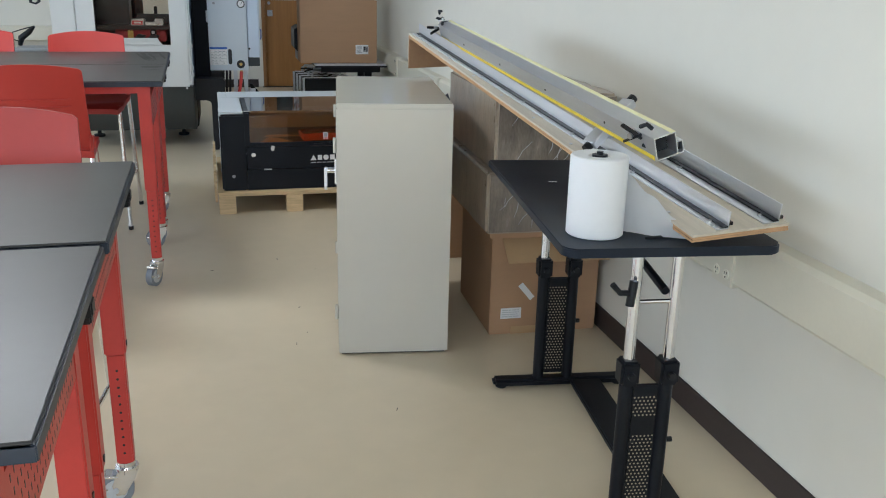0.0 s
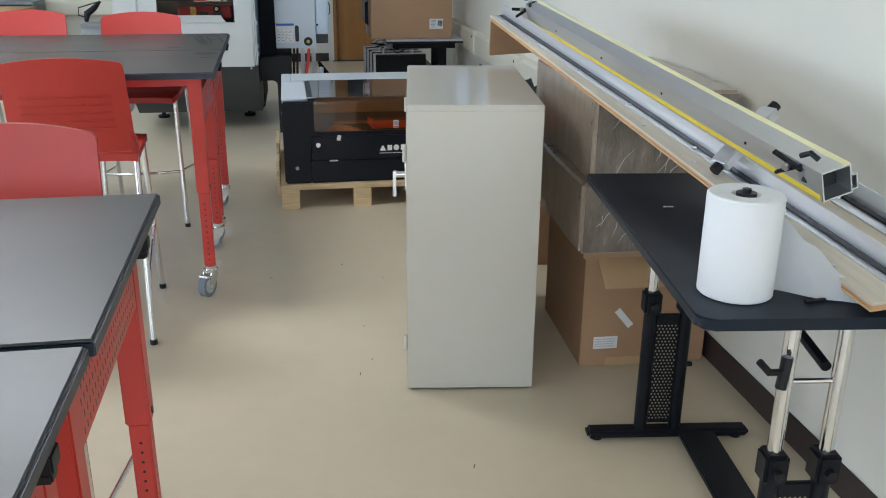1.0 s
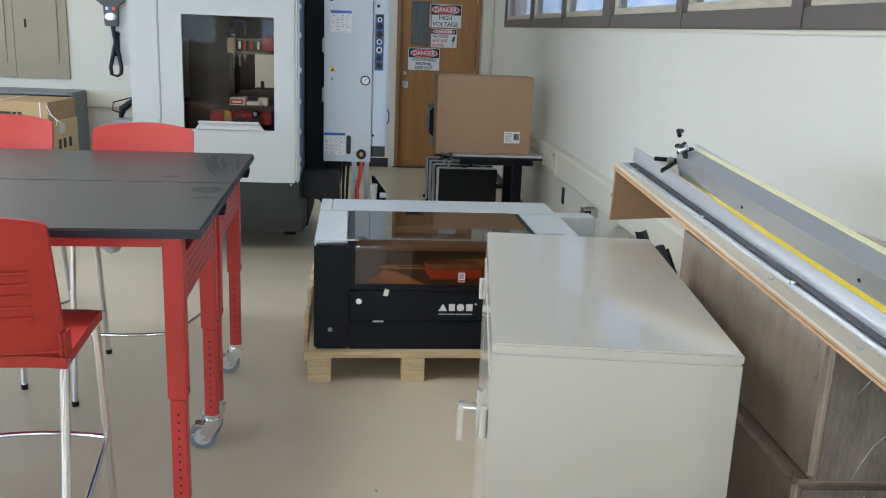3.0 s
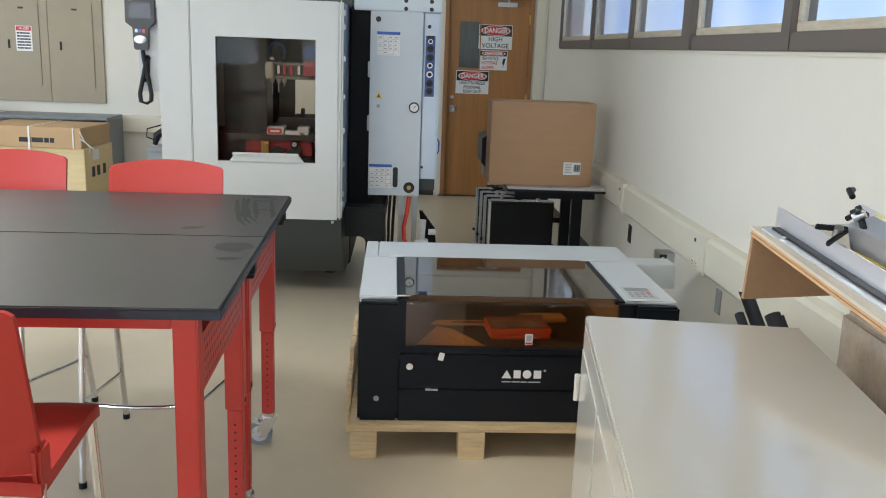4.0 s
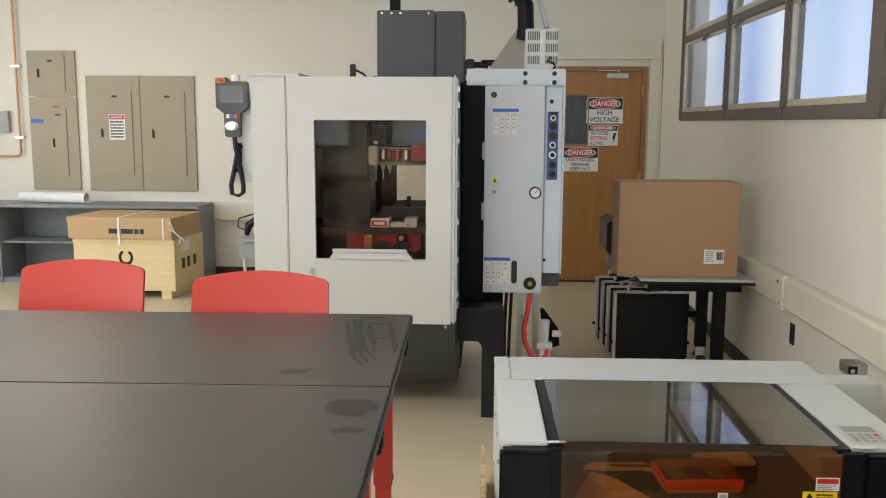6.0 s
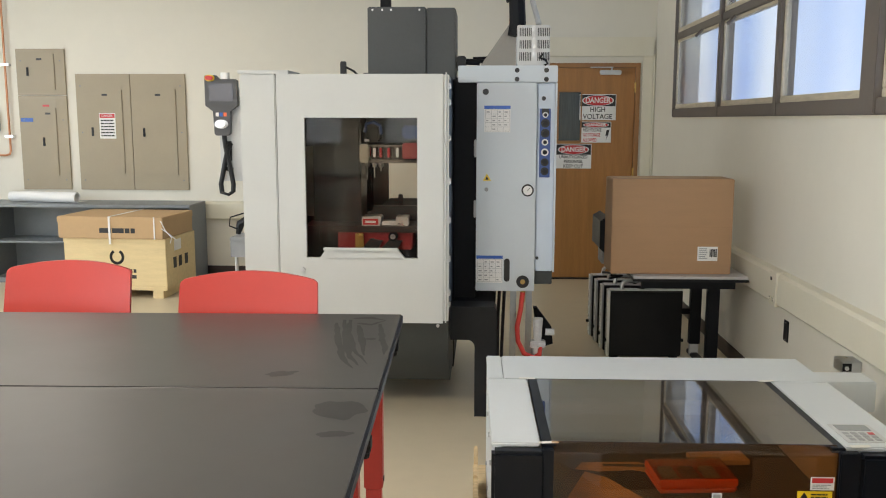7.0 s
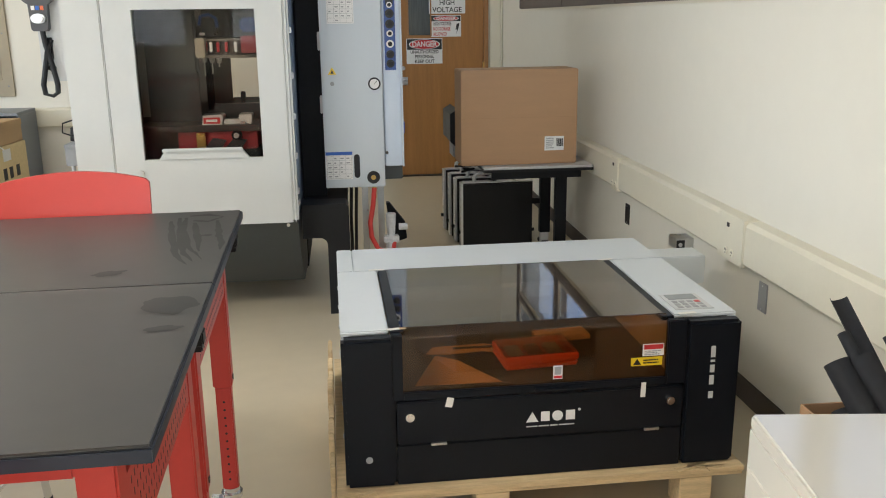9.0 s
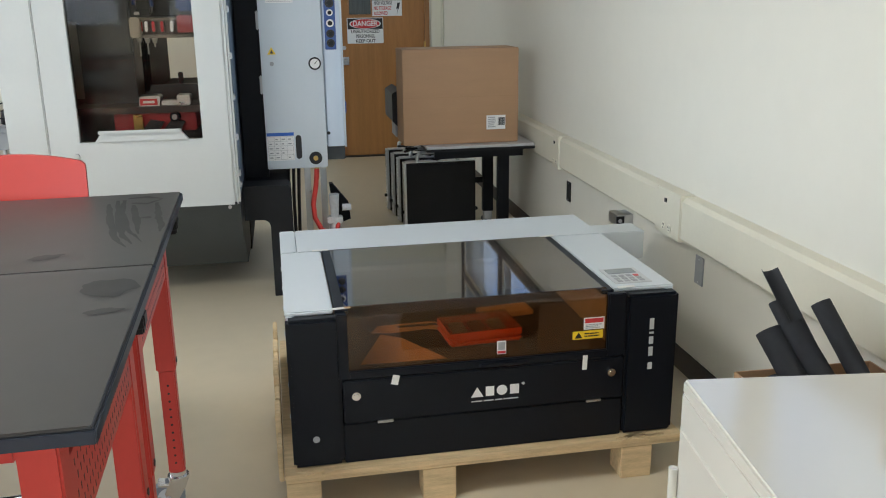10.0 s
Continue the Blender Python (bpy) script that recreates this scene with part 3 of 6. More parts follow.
solo("paper_roll", q, WHITE, "loose roll of cream drawing paper on the bench", "paper roll", pose(-3.72, 15.52, 0.796, 0, 0, -10))

cr = thing("wooden_crate", "pale plywood shipping crate with black print on skids", "crate", pose(-2.62, 14.98, 0, 0, 0, -4))
part("box", bx(-0.49, 0.49, -0.335, 0.335, 0.075, 0.55, 0.004), CRATE, cr)
for x in (-0.40, 0.0, 0.40):
    part("skid", bx(x - 0.05, x + 0.05, -0.335, 0.335, 0, 0.075, 0.003), CRATE, cr)
for z in (0.075, 0.51):
    part("batten", bx(-0.492, 0.492, -0.343, -0.335, z, z + 0.04, 0.002), CRATE, cr)
q = B()
for a in range(40, 330, 10):
    box(q, -0.012, 0.012, -0.3375, -0.335, 0.045, 0.07, m=pose(0.02, 0, 0.38) @ Matrix.Rotation(radians(a), 4, "Y"))
part("emblem", q, SIGNK, cr, "black ring emblem")
part("print", bars(B(), -0.16, 0.20, 0.17, 0.28, -0.335, 2, 0.6, 5, False), SIGNK, cr, "black print")
for y in (-0.18, -0.06, 0.08):
    part("handling_mark", bx(0.49, 0.4915, y, y + 0.07, 0.26, 0.36), SIGNK, cr)
part("shipping_label", bx(0.49, 0.492, -0.15, 0.0, 0.42, 0.52), WHITE, cr)
cb = thing("flat_carton", "flat brown carton strapped on top of the crate", "carton", pose(-2.62, 14.95, 0.552, 0, 0, -4))
part("box", bx(-0.52, 0.48, -0.34, 0.34, 0, 0.165, 0.006), CARDP, cb)
part("lid", bx(-0.525, 0.485, -0.345, 0.345, 0.14, 0.20, 0.006), CARDP, cb)
part("strap", prism(B(), [(-0.349, -0.05), (-0.345, -0.05), (-0.345, 0.2005), (0.345, 0.2005), (0.345, 0.204), (-0.349, 0.204)], "x", -0.03, -0.012), WHITE, cb, "white packing strap")
part("strap", bx(0.40, 0.412, -0.349, -0.3455, 0.0, 0.202), WHITE, cb, "white packing strap")
part("print", bars(B(), -0.12, 0.22, 0.05, 0.10, -0.342, 1, 0.9, 2, False), SIGNK, cb, "black print")
q = B()
sweep(q, [(0.47, -0.35, 0.17), (0.52, -0.36, 0.08), (0.57, -0.35, 0.02), (0.55, -0.34, -0.03)], 0.004, 6)
sweep(q, [(0.47, -0.34, 0.10), (0.55, -0.35, 0.05), (0.60, -0.33, 0.0)], 0.004, 6)
part("loose_string", q, WHITE, cb)


# ---- red worktables ----
def caster(parent, x, y, turn, brake=True, trail=0.036):
    m = pose(x, y, 0, 0, 0, turn)
    f = B()
    rod(f, m @ Vector((0, 0, 0.14)), m @ Vector((0, 0, 0.122)), 0.026)
    rod(f, m @ Vector((0, 0, 0.122)), m @ Vector((0, 0, 0.108)), 0.034)
    for s in (-0.022, 0.019):
        prism(f, [(-0.03, 0.112), (0.028, 0.112), (0.046, 0.07), (0.036, 0.035), (0.012, 0.035), (-0.02, 0.085)], "x", s, s + 0.003, m)
    if brake:
        box(f, -0.024, 0.024, 0.045, 0.085, 0.082, 0.092, 0.003, m @ pose(0, 0, 0, 12))
        box(f, -0.02, 0.02, 0.055, 0.083, 0.055, 0.064, 0.003, m)
    c = part("caster", f, CHROME, parent, "chrome swivel fork with brake")
    w = B()
    rod(w, m @ Vector((-0.016, trail, 0.052)), m @ Vector((0.016, trail, 0.052)), 0.052, 24)
    part("wheel", w, GREYRUB, c, "grey rubber wheel")
    w = B()
    for s in (-1, 1):
        rod(w, m @ Vector((s * 0.016, trail, 0.052)), m @ Vector((s * 0.0175, trail, 0.052)), 0.034, 20)
        rod(w, m @ Vector((s * 0.0175, trail, 0.052)), m @ Vector((s * 0.026, trail, 0.052)), 0.008, 10)
    part("hub", w, LGREY, c)


TL, TD, TZ = 1.83, 0.768, 1.027


def worktable(m, label):
    t = thing("worktable", label, "table", m, "red worktables")
    top = B()
    box(top, -TL, 0, 0, TD, TZ - 0.026, TZ, 0.004, seg=3)
    part("tabletop", top, BLACKTOP, t, "matt black laminate top")
    part("edge_band", bx(-TL - 0.002, 0.0022, -0.002, TD + 0.002, TZ - 0.027, TZ - 0.004, 0.002), EDGE, t, "blue-black moulded edge")
    for y0, y1 in ((0.037, 0.062), (TD - 0.062, TD - 0.037)):
        part("long_rail", bx(-TL + 0.11, -0.116, y0, y1, TZ - 0.062, TZ - 0.027, 0.003), RED, t)
    for x0 in (-0.064, -TL + 0.060):
        pz0, pz1 = TZ - 0.235, TZ - 0.095
        part("end_rail", bx(x0 - 0.028, x0, 0.093, TD - 0.093, pz1, pz1 + 0.004, 0.001), RED, t)
        pg = part("pegboard", bx(x0, x0 + 0.004, 0.093, TD - 0.093, pz0, pz1 + 0.004), RED, t, "red perforated steel end panel")
        hl = B()
        for i in range(24):
            for j in range(5):
                yy, zz = 0.120 + i * 0.0235 + (0.0118 if j % 2 else 0), pz0 + 0.018 + j * 0.026
                if yy < TD - 0.11:
                    box(hl, x0 - 0.0004, x0 + 0.0044, yy - 0.0022, yy + 0.0022, zz - 0.006, zz + 0.006)
        part("slot_field", hl, BASE, pg, "dark peg slots", kind="stuff")
    LW = 0.058
    for i, x in enumerate((-0.116, -TL + 0.058)):
        for j, y in enumerate((0.036, TD - 0.036 - LW)):
            leg = part("leg", bx(x, x + LW, y, y + LW, 0.49, TZ - 0.027, 0.004), RED, t)
            part("inner_leg", bx(x + 0.005, x + LW - 0.005, y + 0.005, y + LW - 0.005, 0.14, 0.49, 0.004), RED, leg)
            ho = B()
            for k in range(11):
                z = 0.175 + 0.0265 * k
                rod(ho, (x + LW - 0.0048, y + LW / 2, z), (x + LW - 0.006, y + LW / 2, z), 0.004, 8)
                rod(ho, (x + LW / 2, y + 0.0048, z), (x + LW / 2, y + 0.006, z), 0.004, 8)
            rod(ho, (x + LW + 0.0005, y + LW / 2, 0.515), (x + LW + 0.003, y + LW / 2, 0.515), 0.009, 10)
            part("hole_row", ho, SIGNK, leg, "dark height-setting holes", kind="stuff")
            caster(t, x + LW / 2, y + LW / 2, (150, 95, 40, 200)[2 * i + j])
    clip = B()
    box(clip, -0.02, 0.004, 0.52, 0.56, TZ - 0.055, TZ - 0.027, 0.003)
    box(clip, -0.035, 0.0, 0.525, 0.555, TZ - 0.07, TZ - 0.055, 0.003)
    part("table_clip", clip, BLACK, t, "black joining clip")
    return t


FA, NA = 1.5, 1.15
lab = "red steel rolling worktable with a black laminate top"
ta = worktable(pose(0.517, 7.985, 0, 0, 0, FA), lab)
copy_thing(ta, pose(0.517, 7.985, 0, 0, 0, FA) @ pose(0.0, 0.7705, 0))
copy_thing(ta, pose(0.575, 4.585, 0, 0, 0, NA))
copy_thing(ta, pose(0.575, 4.585, 0, 0, 0, NA) @ pose(0.008, 0.777, 0.004))
# dust and finger smears on the far top
sm = B()
STROKES = [
    [(0.293, 9.39), (0.330, 9.19), (0.375, 8.99), (0.413, 8.91)],
    [(0.310, 9.43), (0.350, 9.19), (0.390, 9.01), (0.422, 8.935)],
    [(0.329, 9.43), (0.346, 9.27), (0.386, 9.09), (0.444, 8.95)],
    [(0.364, 9.36), (0.394, 9.20), (0.423, 9.03)],
    [(0.425, 9.38), (0.447, 9.23), (0.470, 9.10), (0.474, 9.04)],
    [(0.335, 9.45), (0.389, 9.46), (0.433, 9.43)],
    [(0.355, 9.385), (0.399, 9.37), (0.436, 9.425)],
    [(0.405, 9.20), (0.433, 9.20)],
]
for k, st in enumerate(STROKES):
    pts = []
    for (xa, ya), (xb, yb) in zip(st, st[1:]):
        pts += [Vector((xa + (xb - xa) * u / 6, ya + (yb - ya) * u / 6, TZ + 0.001 + 0.00006 * k)) for u in range(6)]
    pts.append(Vector((*st[-1], TZ + 0.001 + 0.00006 * k)))
    for j, p in enumerate(pts):
        p.x += 0.004 * noise.noise(p * 30)
    wid = [(0.0095 if k < 5 else 0.013) * math.sin(math.pi * min(1, 0.16 + 0.84 * j / len(pts))) * (1 + 0.5 * noise.noise(p * 45)) for j, p in enumerate(pts)]
    rows = [(sm.verts.new(p - Vector((w if k < 5 else 0, w if k > 4 else 0, 0))), sm.verts.new(p + Vector((w if k < 5 else 0, w if k > 4 else 0, 0)))) for p, w in zip(pts, wid)]
    for (a, b), (c, d) in zip(rows, rows[1:]):
        sm.faces.new((a, c, d, b))
for cx, cy, rx, ry, ang in ((0.25, 8.86, 0.034, 0.020, 20), (0.425, 8.60, 0.055, 0.065, 55), (0.44, 8.46, 0.035, 0.018, 10)):
    loop = []
    for k in range(28):
        q = 2 * math.pi * k / 28
        w = 1 + 0.45 * noise.noise(Vector((math.cos(q) * 1.7, math.sin(q) * 1.7, cx * 9)))
        u, v = rx * w * math.cos(q), ry * w * math.sin(q)
        loop.append(sm.verts.new((cx + u * math.cos(radians(ang)) - v * math.sin(radians(ang)), cy + u * math.sin(radians(ang)) + v * math.cos(radians(ang)), TZ + 0.001)))
    sm.faces.new(loop)
solo("finger_smears", sm, SMEAR, "faint dusty finger smears on the black tabletop", "smear", kind="stuff")


# ---- stools with backs ----
def bar_stool(m, label):
    """Local frame: faces +y, the seat's middle over the origin."""
    c = thing("bar_stool", label, "chair", m, "red bar stools")
    n = 10
    rows = []
    for j in range(n + 1):
        v = j / n
        y = -0.215 + 0.46 * v
        hw = 0.235 - 0.012 * v - 0.03 * max(0, (v - 0.9) / 0.1) ** 2
        line = []
        for i in range(13):
            u = i / 12 * 2 - 1
            z = 0.765 - 0.018 * (1 - u * u) * math.sin(math.pi * min(1, v * 1.05)) - 0.030 * max(0, (v - 0.8) / 0.2) ** 2 - 0.006 * u ** 6
            line.append((u * hw, y, z))
        rows.append(line)
    seat = plate(B(), rows, (0, 0, -0.030))
    part("seat", seat, REDPL, c)
    rows = []
    for j in range(17):
        v = j / 16
        z = 0.770 + 0.374 * v
        y = -0.185 - 0.075 * v ** 1.2
        hw = 0.228 - 0.008 * v + (0.006 if v < 0.15 else 0) - 0.012 * max(0, (v - 0.92) / 0.08) ** 2
        rows.append([(u * hw, y - 0.032 * (1 - u * u), z - 0.022 * u * u * max(0, v - 0.9) * 10) for u in [i / 14 * 2 - 1 for i in range(15)]])
    back = plate(B(), rows, (0, 0.014, 0))
    bk = part("backrest", back, REDPL, c)
    for k in range(5):
        v = 0.26 + 0.085 * k
        z = 0.770 + 0.368 * v
        y = -0.185 - 0.075 * v ** 1.2
        pts = [(u * 0.165, y - 0.032 * (1 - (u * 0.165 / 0.22) ** 2) - 0.003, z) for u in [i / 8 * 2 - 1 for i in range(9)]]
        part("ridge", sweep(B(), pts, 0.0045, 6), REDPL, bk, "moulded horizontal ridge")
    for s in (-1, 1):
        part("back_bracket", bx(s * 0.226 - 0.009, s * 0.226 + 0.009, -0.215, -0.15, 0.735, 0.83, 0.008), REDPL, c)
    legs = {}
    for s in (-1, 1):
        for nm, x0, y0, x1, y1 in (("rear", 0.224, -0.19, 0.236, -0.355), ("front", 0.200, 0.20, 0.214, 0.262)):
            l = B()
            sweep(l, [(s * x0, y0, 0.748), (s * x1, y1, 0.012)], 0.0125, 12)
            leg = part("leg", l, CHROME, c, "chrome tube leg")
            ft = B()
            rod(ft, (s * x1, y1, 0.0), (s * x1, y1, 0.022), 0.015, 12)
            part("foot", ft, BLACK, leg, "black plastic glide")
    st = B()
    zz = 0.32
    fx, fy, rx, ry = 0.208, 0.236, 0.2325, -0.307
    sweep(st, [(-fx, fy, zz)] + [(u * fx, fy + 0.035 * (1 - u * u), zz) for u in (-0.7, -0.35, 0, 0.35, 0.7)] + [(fx, fy, zz)], 0.008, 10)
    for s in (-1, 1):
        sweep(st, [(s * fx, fy, zz), (s * rx, ry, zz - 0.09)], 0.008, 10)
    part("footrest", st, CHROME, c, "chrome footrest bar")
    for s in (-1, 1):
        part("seat_rail", sweep(B(), [(s * 0.205, 0.2, 0.742), (s * 0.225, -0.2, 0.742)], 0.011, 10), CHROME, c)
    return c


lab = "red plastic bar stool with a ribbed back on chrome legs"
c1 = bar_stool(pose(-0.012, 7.875, 0, 0, 0, 2.4), lab)
copy_thing(c1, pose(-0.014, 9.328, 0, 0, 0, 181))
copy_thing(c1, pose(-0.70, 9.51, 0, 0, 0, 178))
copy_thing(c1, pose(0.165, 6.115, 0, 0, 0, 181))
bag = B()
bmesh.ops.create_icosphere(bag, subdivisions=4, radius=0.075)
for v in bag.verts:
    n = noise.noise(v.co * 22) * 0.022 + noise.noise(v.co * 55) * 0.008
    v.co += v.co.normalized() * n
    v.co.z *= 0.72
    v.co.x *= 0.75
sb = solo("plastic_bag", bag, BAGP, "crumpled clear plastic bag hanging under a stool seat", "plastic bag", pose(-0.10, 9.30, 0.675))

# ---- cream metal cabinet ----
cab = thing("metal_cabinet", "cream enamelled steel storage cabinet with a chrome handle", "cabinet", pose(1.218, 7.0, 0, 0, 0, -7.0))
CW, CD, CH = 0.457, 0.915, 1.056
part("body", bx(0.0, CW, 0.0, CD, 0.008, CH - 0.02, 0.002), CABP, cab)
part("top", bx(0, CW + 0.001, -0.001, CD, CH - 0.02, CH, 0.0035), CABP, cab)
part("base", bx(0.012, CW - 0.012, 0.012, CD - 0.012, 0, 0.008), BLACK, cab)
for a, b in ((0.006, 0.548), (0.552, CD - 0.006)):
    d = part("door", bx(-0.0025, 0.001, a + 0.012, b - 0.003, 0.04, CH - 0.075, 0.001), CABP, cab)
hd = B()
box(hd, -0.012, 0.0, 0.570, 0.600, 0.60, 0.72, 0.004)
rod(hd, (-0.012, 0.585, 0.665), (-0.045, 0.585, 0.665), 0.013)
box(hd, -0.060, -0.042, 0.570, 0.600, 0.655, 0.68, 0.004)
box(hd, -0.060, -0.046, 0.575, 0.595, 0.57, 0.66, 0.005)
part("handle", hd, CHROME, cab, "chrome lever handle")
for z in (0.16, 0.86):
    for y in (0.016, CD - 0.008):
        part("hinge", rod(B(), (-0.008, y, z), (-0.008, y, z + 0.06), 0.007), CABP, cab)

# ---- adjustable desk ----
dk = thing("adjustable_desk", "black height-adjustable desk with chrome columns and perforated panels", "desk", pose(1.636, 5.628, 0, 0, 0, -6.3))
DW, DL, DZ0 = 0.60, 1.12, 0.875
tp = B()
poly = arc(0.035, 0.035, 0.035, 180, 270, 6) + arc(DW - 0.035, 0.035, 0.035, 270, 360, 6) + arc(DW - 0.01, DL - 0.01, 0.01, 0, 90, 4) + arc(0.01, DL - 0.01, 0.01, 90, 180, 4)
prism(tp, poly, "z", DZ0 - 0.026, DZ0)
bmesh.ops.bevel(tp, geom=[e for e in tp.edges if abs(e.verts[0].co.z - e.verts[1].co.z) < 1e-5], offset=0.004, segments=2, affect="EDGES")
part("desktop", tp, mat("desk_laminate", (0.009, 0.014, 0.024), 0.38, var=0.25, scale=4, bump=0.05, bscale=500, spec=0.25), dk)
for ya in (0.065, DL - 0.145):
    ft = B()
    box(ft, 0.025, DW - 0.03, ya - 0.028, ya + 0.028, 0.008, 0.038, 0.010, seg=3)
    foot = part("foot", ft, BLACKM, dk)
    gl = B()
    for x in (0.06, DW - 0.07):
        rod(gl, (x, ya, 0), (x, ya, 0.010), 0.02)
    part("glide", gl, BLACK, foot)
    for x in ((0.223, 0.338) if ya < 0.3 else (0.205, 0.320)):
        cl = part("column", sweep(B(), [(x, ya, 0.036), (x, ya, 0.47)], 0.021, 18), BLACKM, dk)
        part("collar", bx(x - 0.027, x + 0.027, ya - 0.030, ya + 0.030, 0.455, 0.53, 0.008), BLACKM, cl)
        part("inner_tube", sweep(B(), [(x, ya, 0.53), (x, ya, DZ0 - 0.03)], 0.016, 18), CHROME, cl, "polished chrome inner tube")
        part("knob", rod(B(), (x, ya - 0.030, 0.49), (x, ya - 0.046, 0.49), 0.011, 10), BLACK, cl)
        part("knob", rod(B(), (x + 0.02, ya, 0.27), (x + 0.036, ya, 0.27), 0.008, 10), BLACK, cl)
    pn = part("side_panel", bx(0.224 + (0.018 if ya < 0.3 else 0), 0.301 + (0.018 if ya < 0.3 else 0), ya - 0.006, ya + 0.006, 0.055, 0.45, 0.003), BLACKM, dk)
    hl = B()
    for i in range(6):
        for j in range(31):
            if ya < 0.3 and 19 < j < 25:
                continue
            xx, zz = 0.231 + (0.018 if ya < 0.3 else 0) + i * 0.0115 + (0.006 if j % 2 else 0), 0.075 + j * 0.0112
            rod(hl, (xx, ya - 0.0068, zz), (xx, ya - 0.0055, zz), 0.0028, 6)
    # no real holes: taupe discs carry the light through them as colour
    part("hole_field", hl, PANELT, pn, "round taupe discs coloured as light through holes", kind="stuff")
    part("top_plate", bx(0.14, 0.39, ya - 0.04, ya + 0.04, DZ0 - 0.034, DZ0 - 0.026, 0.002), BLACKM, dk)
part("cross_rod", sweep(B(), [(0.223, 0.065, 0.70), (0.338, 0.065, 0.70)], 0.006), CHROME, dk)
part("brace_bar", sweep(B(), [(0.320, 0.09, 0.72), (0.320, DL - 0.17, 0.82)], 0.012), BLACKM, dk)
part("lower_beam", bx(0.33, 0.45, 0.06, DL - 0.17, 0.012, 0.034, 0.005), BLACKM, dk)
lv = B()
sweep(lv, [(0.208, 0.04, 0.77), (0.200, 0.035, 0.70)], 0.012)
sweep(lv, [(0.203, 0.04, 0.735), (0.168, 0.03, 0.74), (0.145, 0.03, 0.765)], 0.008)
part("release_lever", lv, BLACK, dk)
tw = thing("paper_towel_roll", "tall white paper towel roll standing on the black desk", "paper roll", pose(1.770, 5.757, DZ0 + 0.001))
q = B()
R, Hh = 0.078, 0.217
prof = [(0.020, 0.0), (R - 0.003, 0.0), (R, 0.003), (R, Hh - 0.004), (R - 0.004, Hh), (0.030, Hh - 0.002), (0.020, Hh - 0.012)]
rg = [[q.verts.new((a * math.cos(2 * math.pi * k / 48), a * math.sin(2 * math.pi * k / 48), z)) for k in range(48)] for a, z in prof]
for a, b in zip(rg, rg[1:] + rg[:1]):
    for k in range(48):
        q.faces.new((a[k], a[(k + 1) % 48], b[(k + 1) % 48], b[k]))
part("roll", q, TOWEL, tw)
q = B()
rod(q, (0, 0, 0.01), (0, 0, Hh - 0.006), 0.02)
rod(q, (0, 0, Hh - 0.006), (0, 0, Hh + 0.001), 0.021)
rod(q, (0, 0, Hh + 0.001), (0, 0, Hh + 0.009), 0.009)
part("core", q, BLACK, tw, "black plastic core")
q = B()
rows = []
for i in range(14):
    u = i / 13
    x, y = R * 0.94 + 0.145 * u, -0.004 - 0.135 * u + 0.03 * u * u
    htop = (0.150 * (1 - u) ** 0.9 + 0.016) + 0.005 * math.sin(u * 15)
    rows.append([q.verts.new((x + 0.012 * v * u, y + 0.035 * v * v * u + 0.004 * math.sin(9 * u + 3 * v), 0.003 + v * htop)) for v in (0, 0.25, 0.5, 0.75, 1)])
for a, b in zip(rows, rows[1:]):
    for k in range(4):
        q.faces.new((a[k], a[k + 1], b[k + 1], b[k]))
bmesh.ops.solidify(q, geom=q.faces[:], thickness=0.001)
part("loose_end", q, TOWEL, tw, "unrolled paper end")
solo("pencil", rod(B(), (0, 0, 0.004), (0.09, 0.012, 0.004), 0.004, 8), BLACK, "short black pencil on the desk", "pencil", pose(1.885, 5.675, DZ0))
solo("paper_scrap", bx(0, 0.028, 0, 0.005, 0, 0.001), TAPE, "tiny pale paper scrap on the desk", "scrap", pose(1.86, 6.36, DZ0, 0, 0, -10))

# ---- cartons stacked by the wall ----
co = thing("cardboard_box", "large brown cardboard box on the floor with open flaps", "box", pose(1.90, 7.09, 0, 0, 0, -1.5))
part("box", bx(0, 0.50, 0, 0.56, 0, 0.462, 0.004), CARD, co)
fl = B()
box(fl, 0.04, 0.495, -0.150, 0.0, 0.0, 0.004, m=pose(0.0, -0.002, 0.462, 36, 0, 0))
part("flap", fl, CARDP, co, "open cardboard flap")
part("shipping_label", bx(0.05, 0.145, -0.0025, -0.0005, 0.075, 0.125), WHITE, co, "white shipping label")
part("print", bars(B(), 0.055, 0.14, 0.08, 0.12, -0.0025, 4, 0.45, 8), LGREY, co)
part("tape_strip", box(B(), -0.045, 0.045, -0.0025, -0.0005, -0.013, 0.013, m=pose(0.165, 0, 0.20) @ Matrix.Rotation(radians(50), 4, "Y")), WHITE, co, "white label strip")
part("tape", bx(0.10, 0.33, -0.0022, -0.0003, 0.0, 0.035), CARDP, co, "brown packing tape")


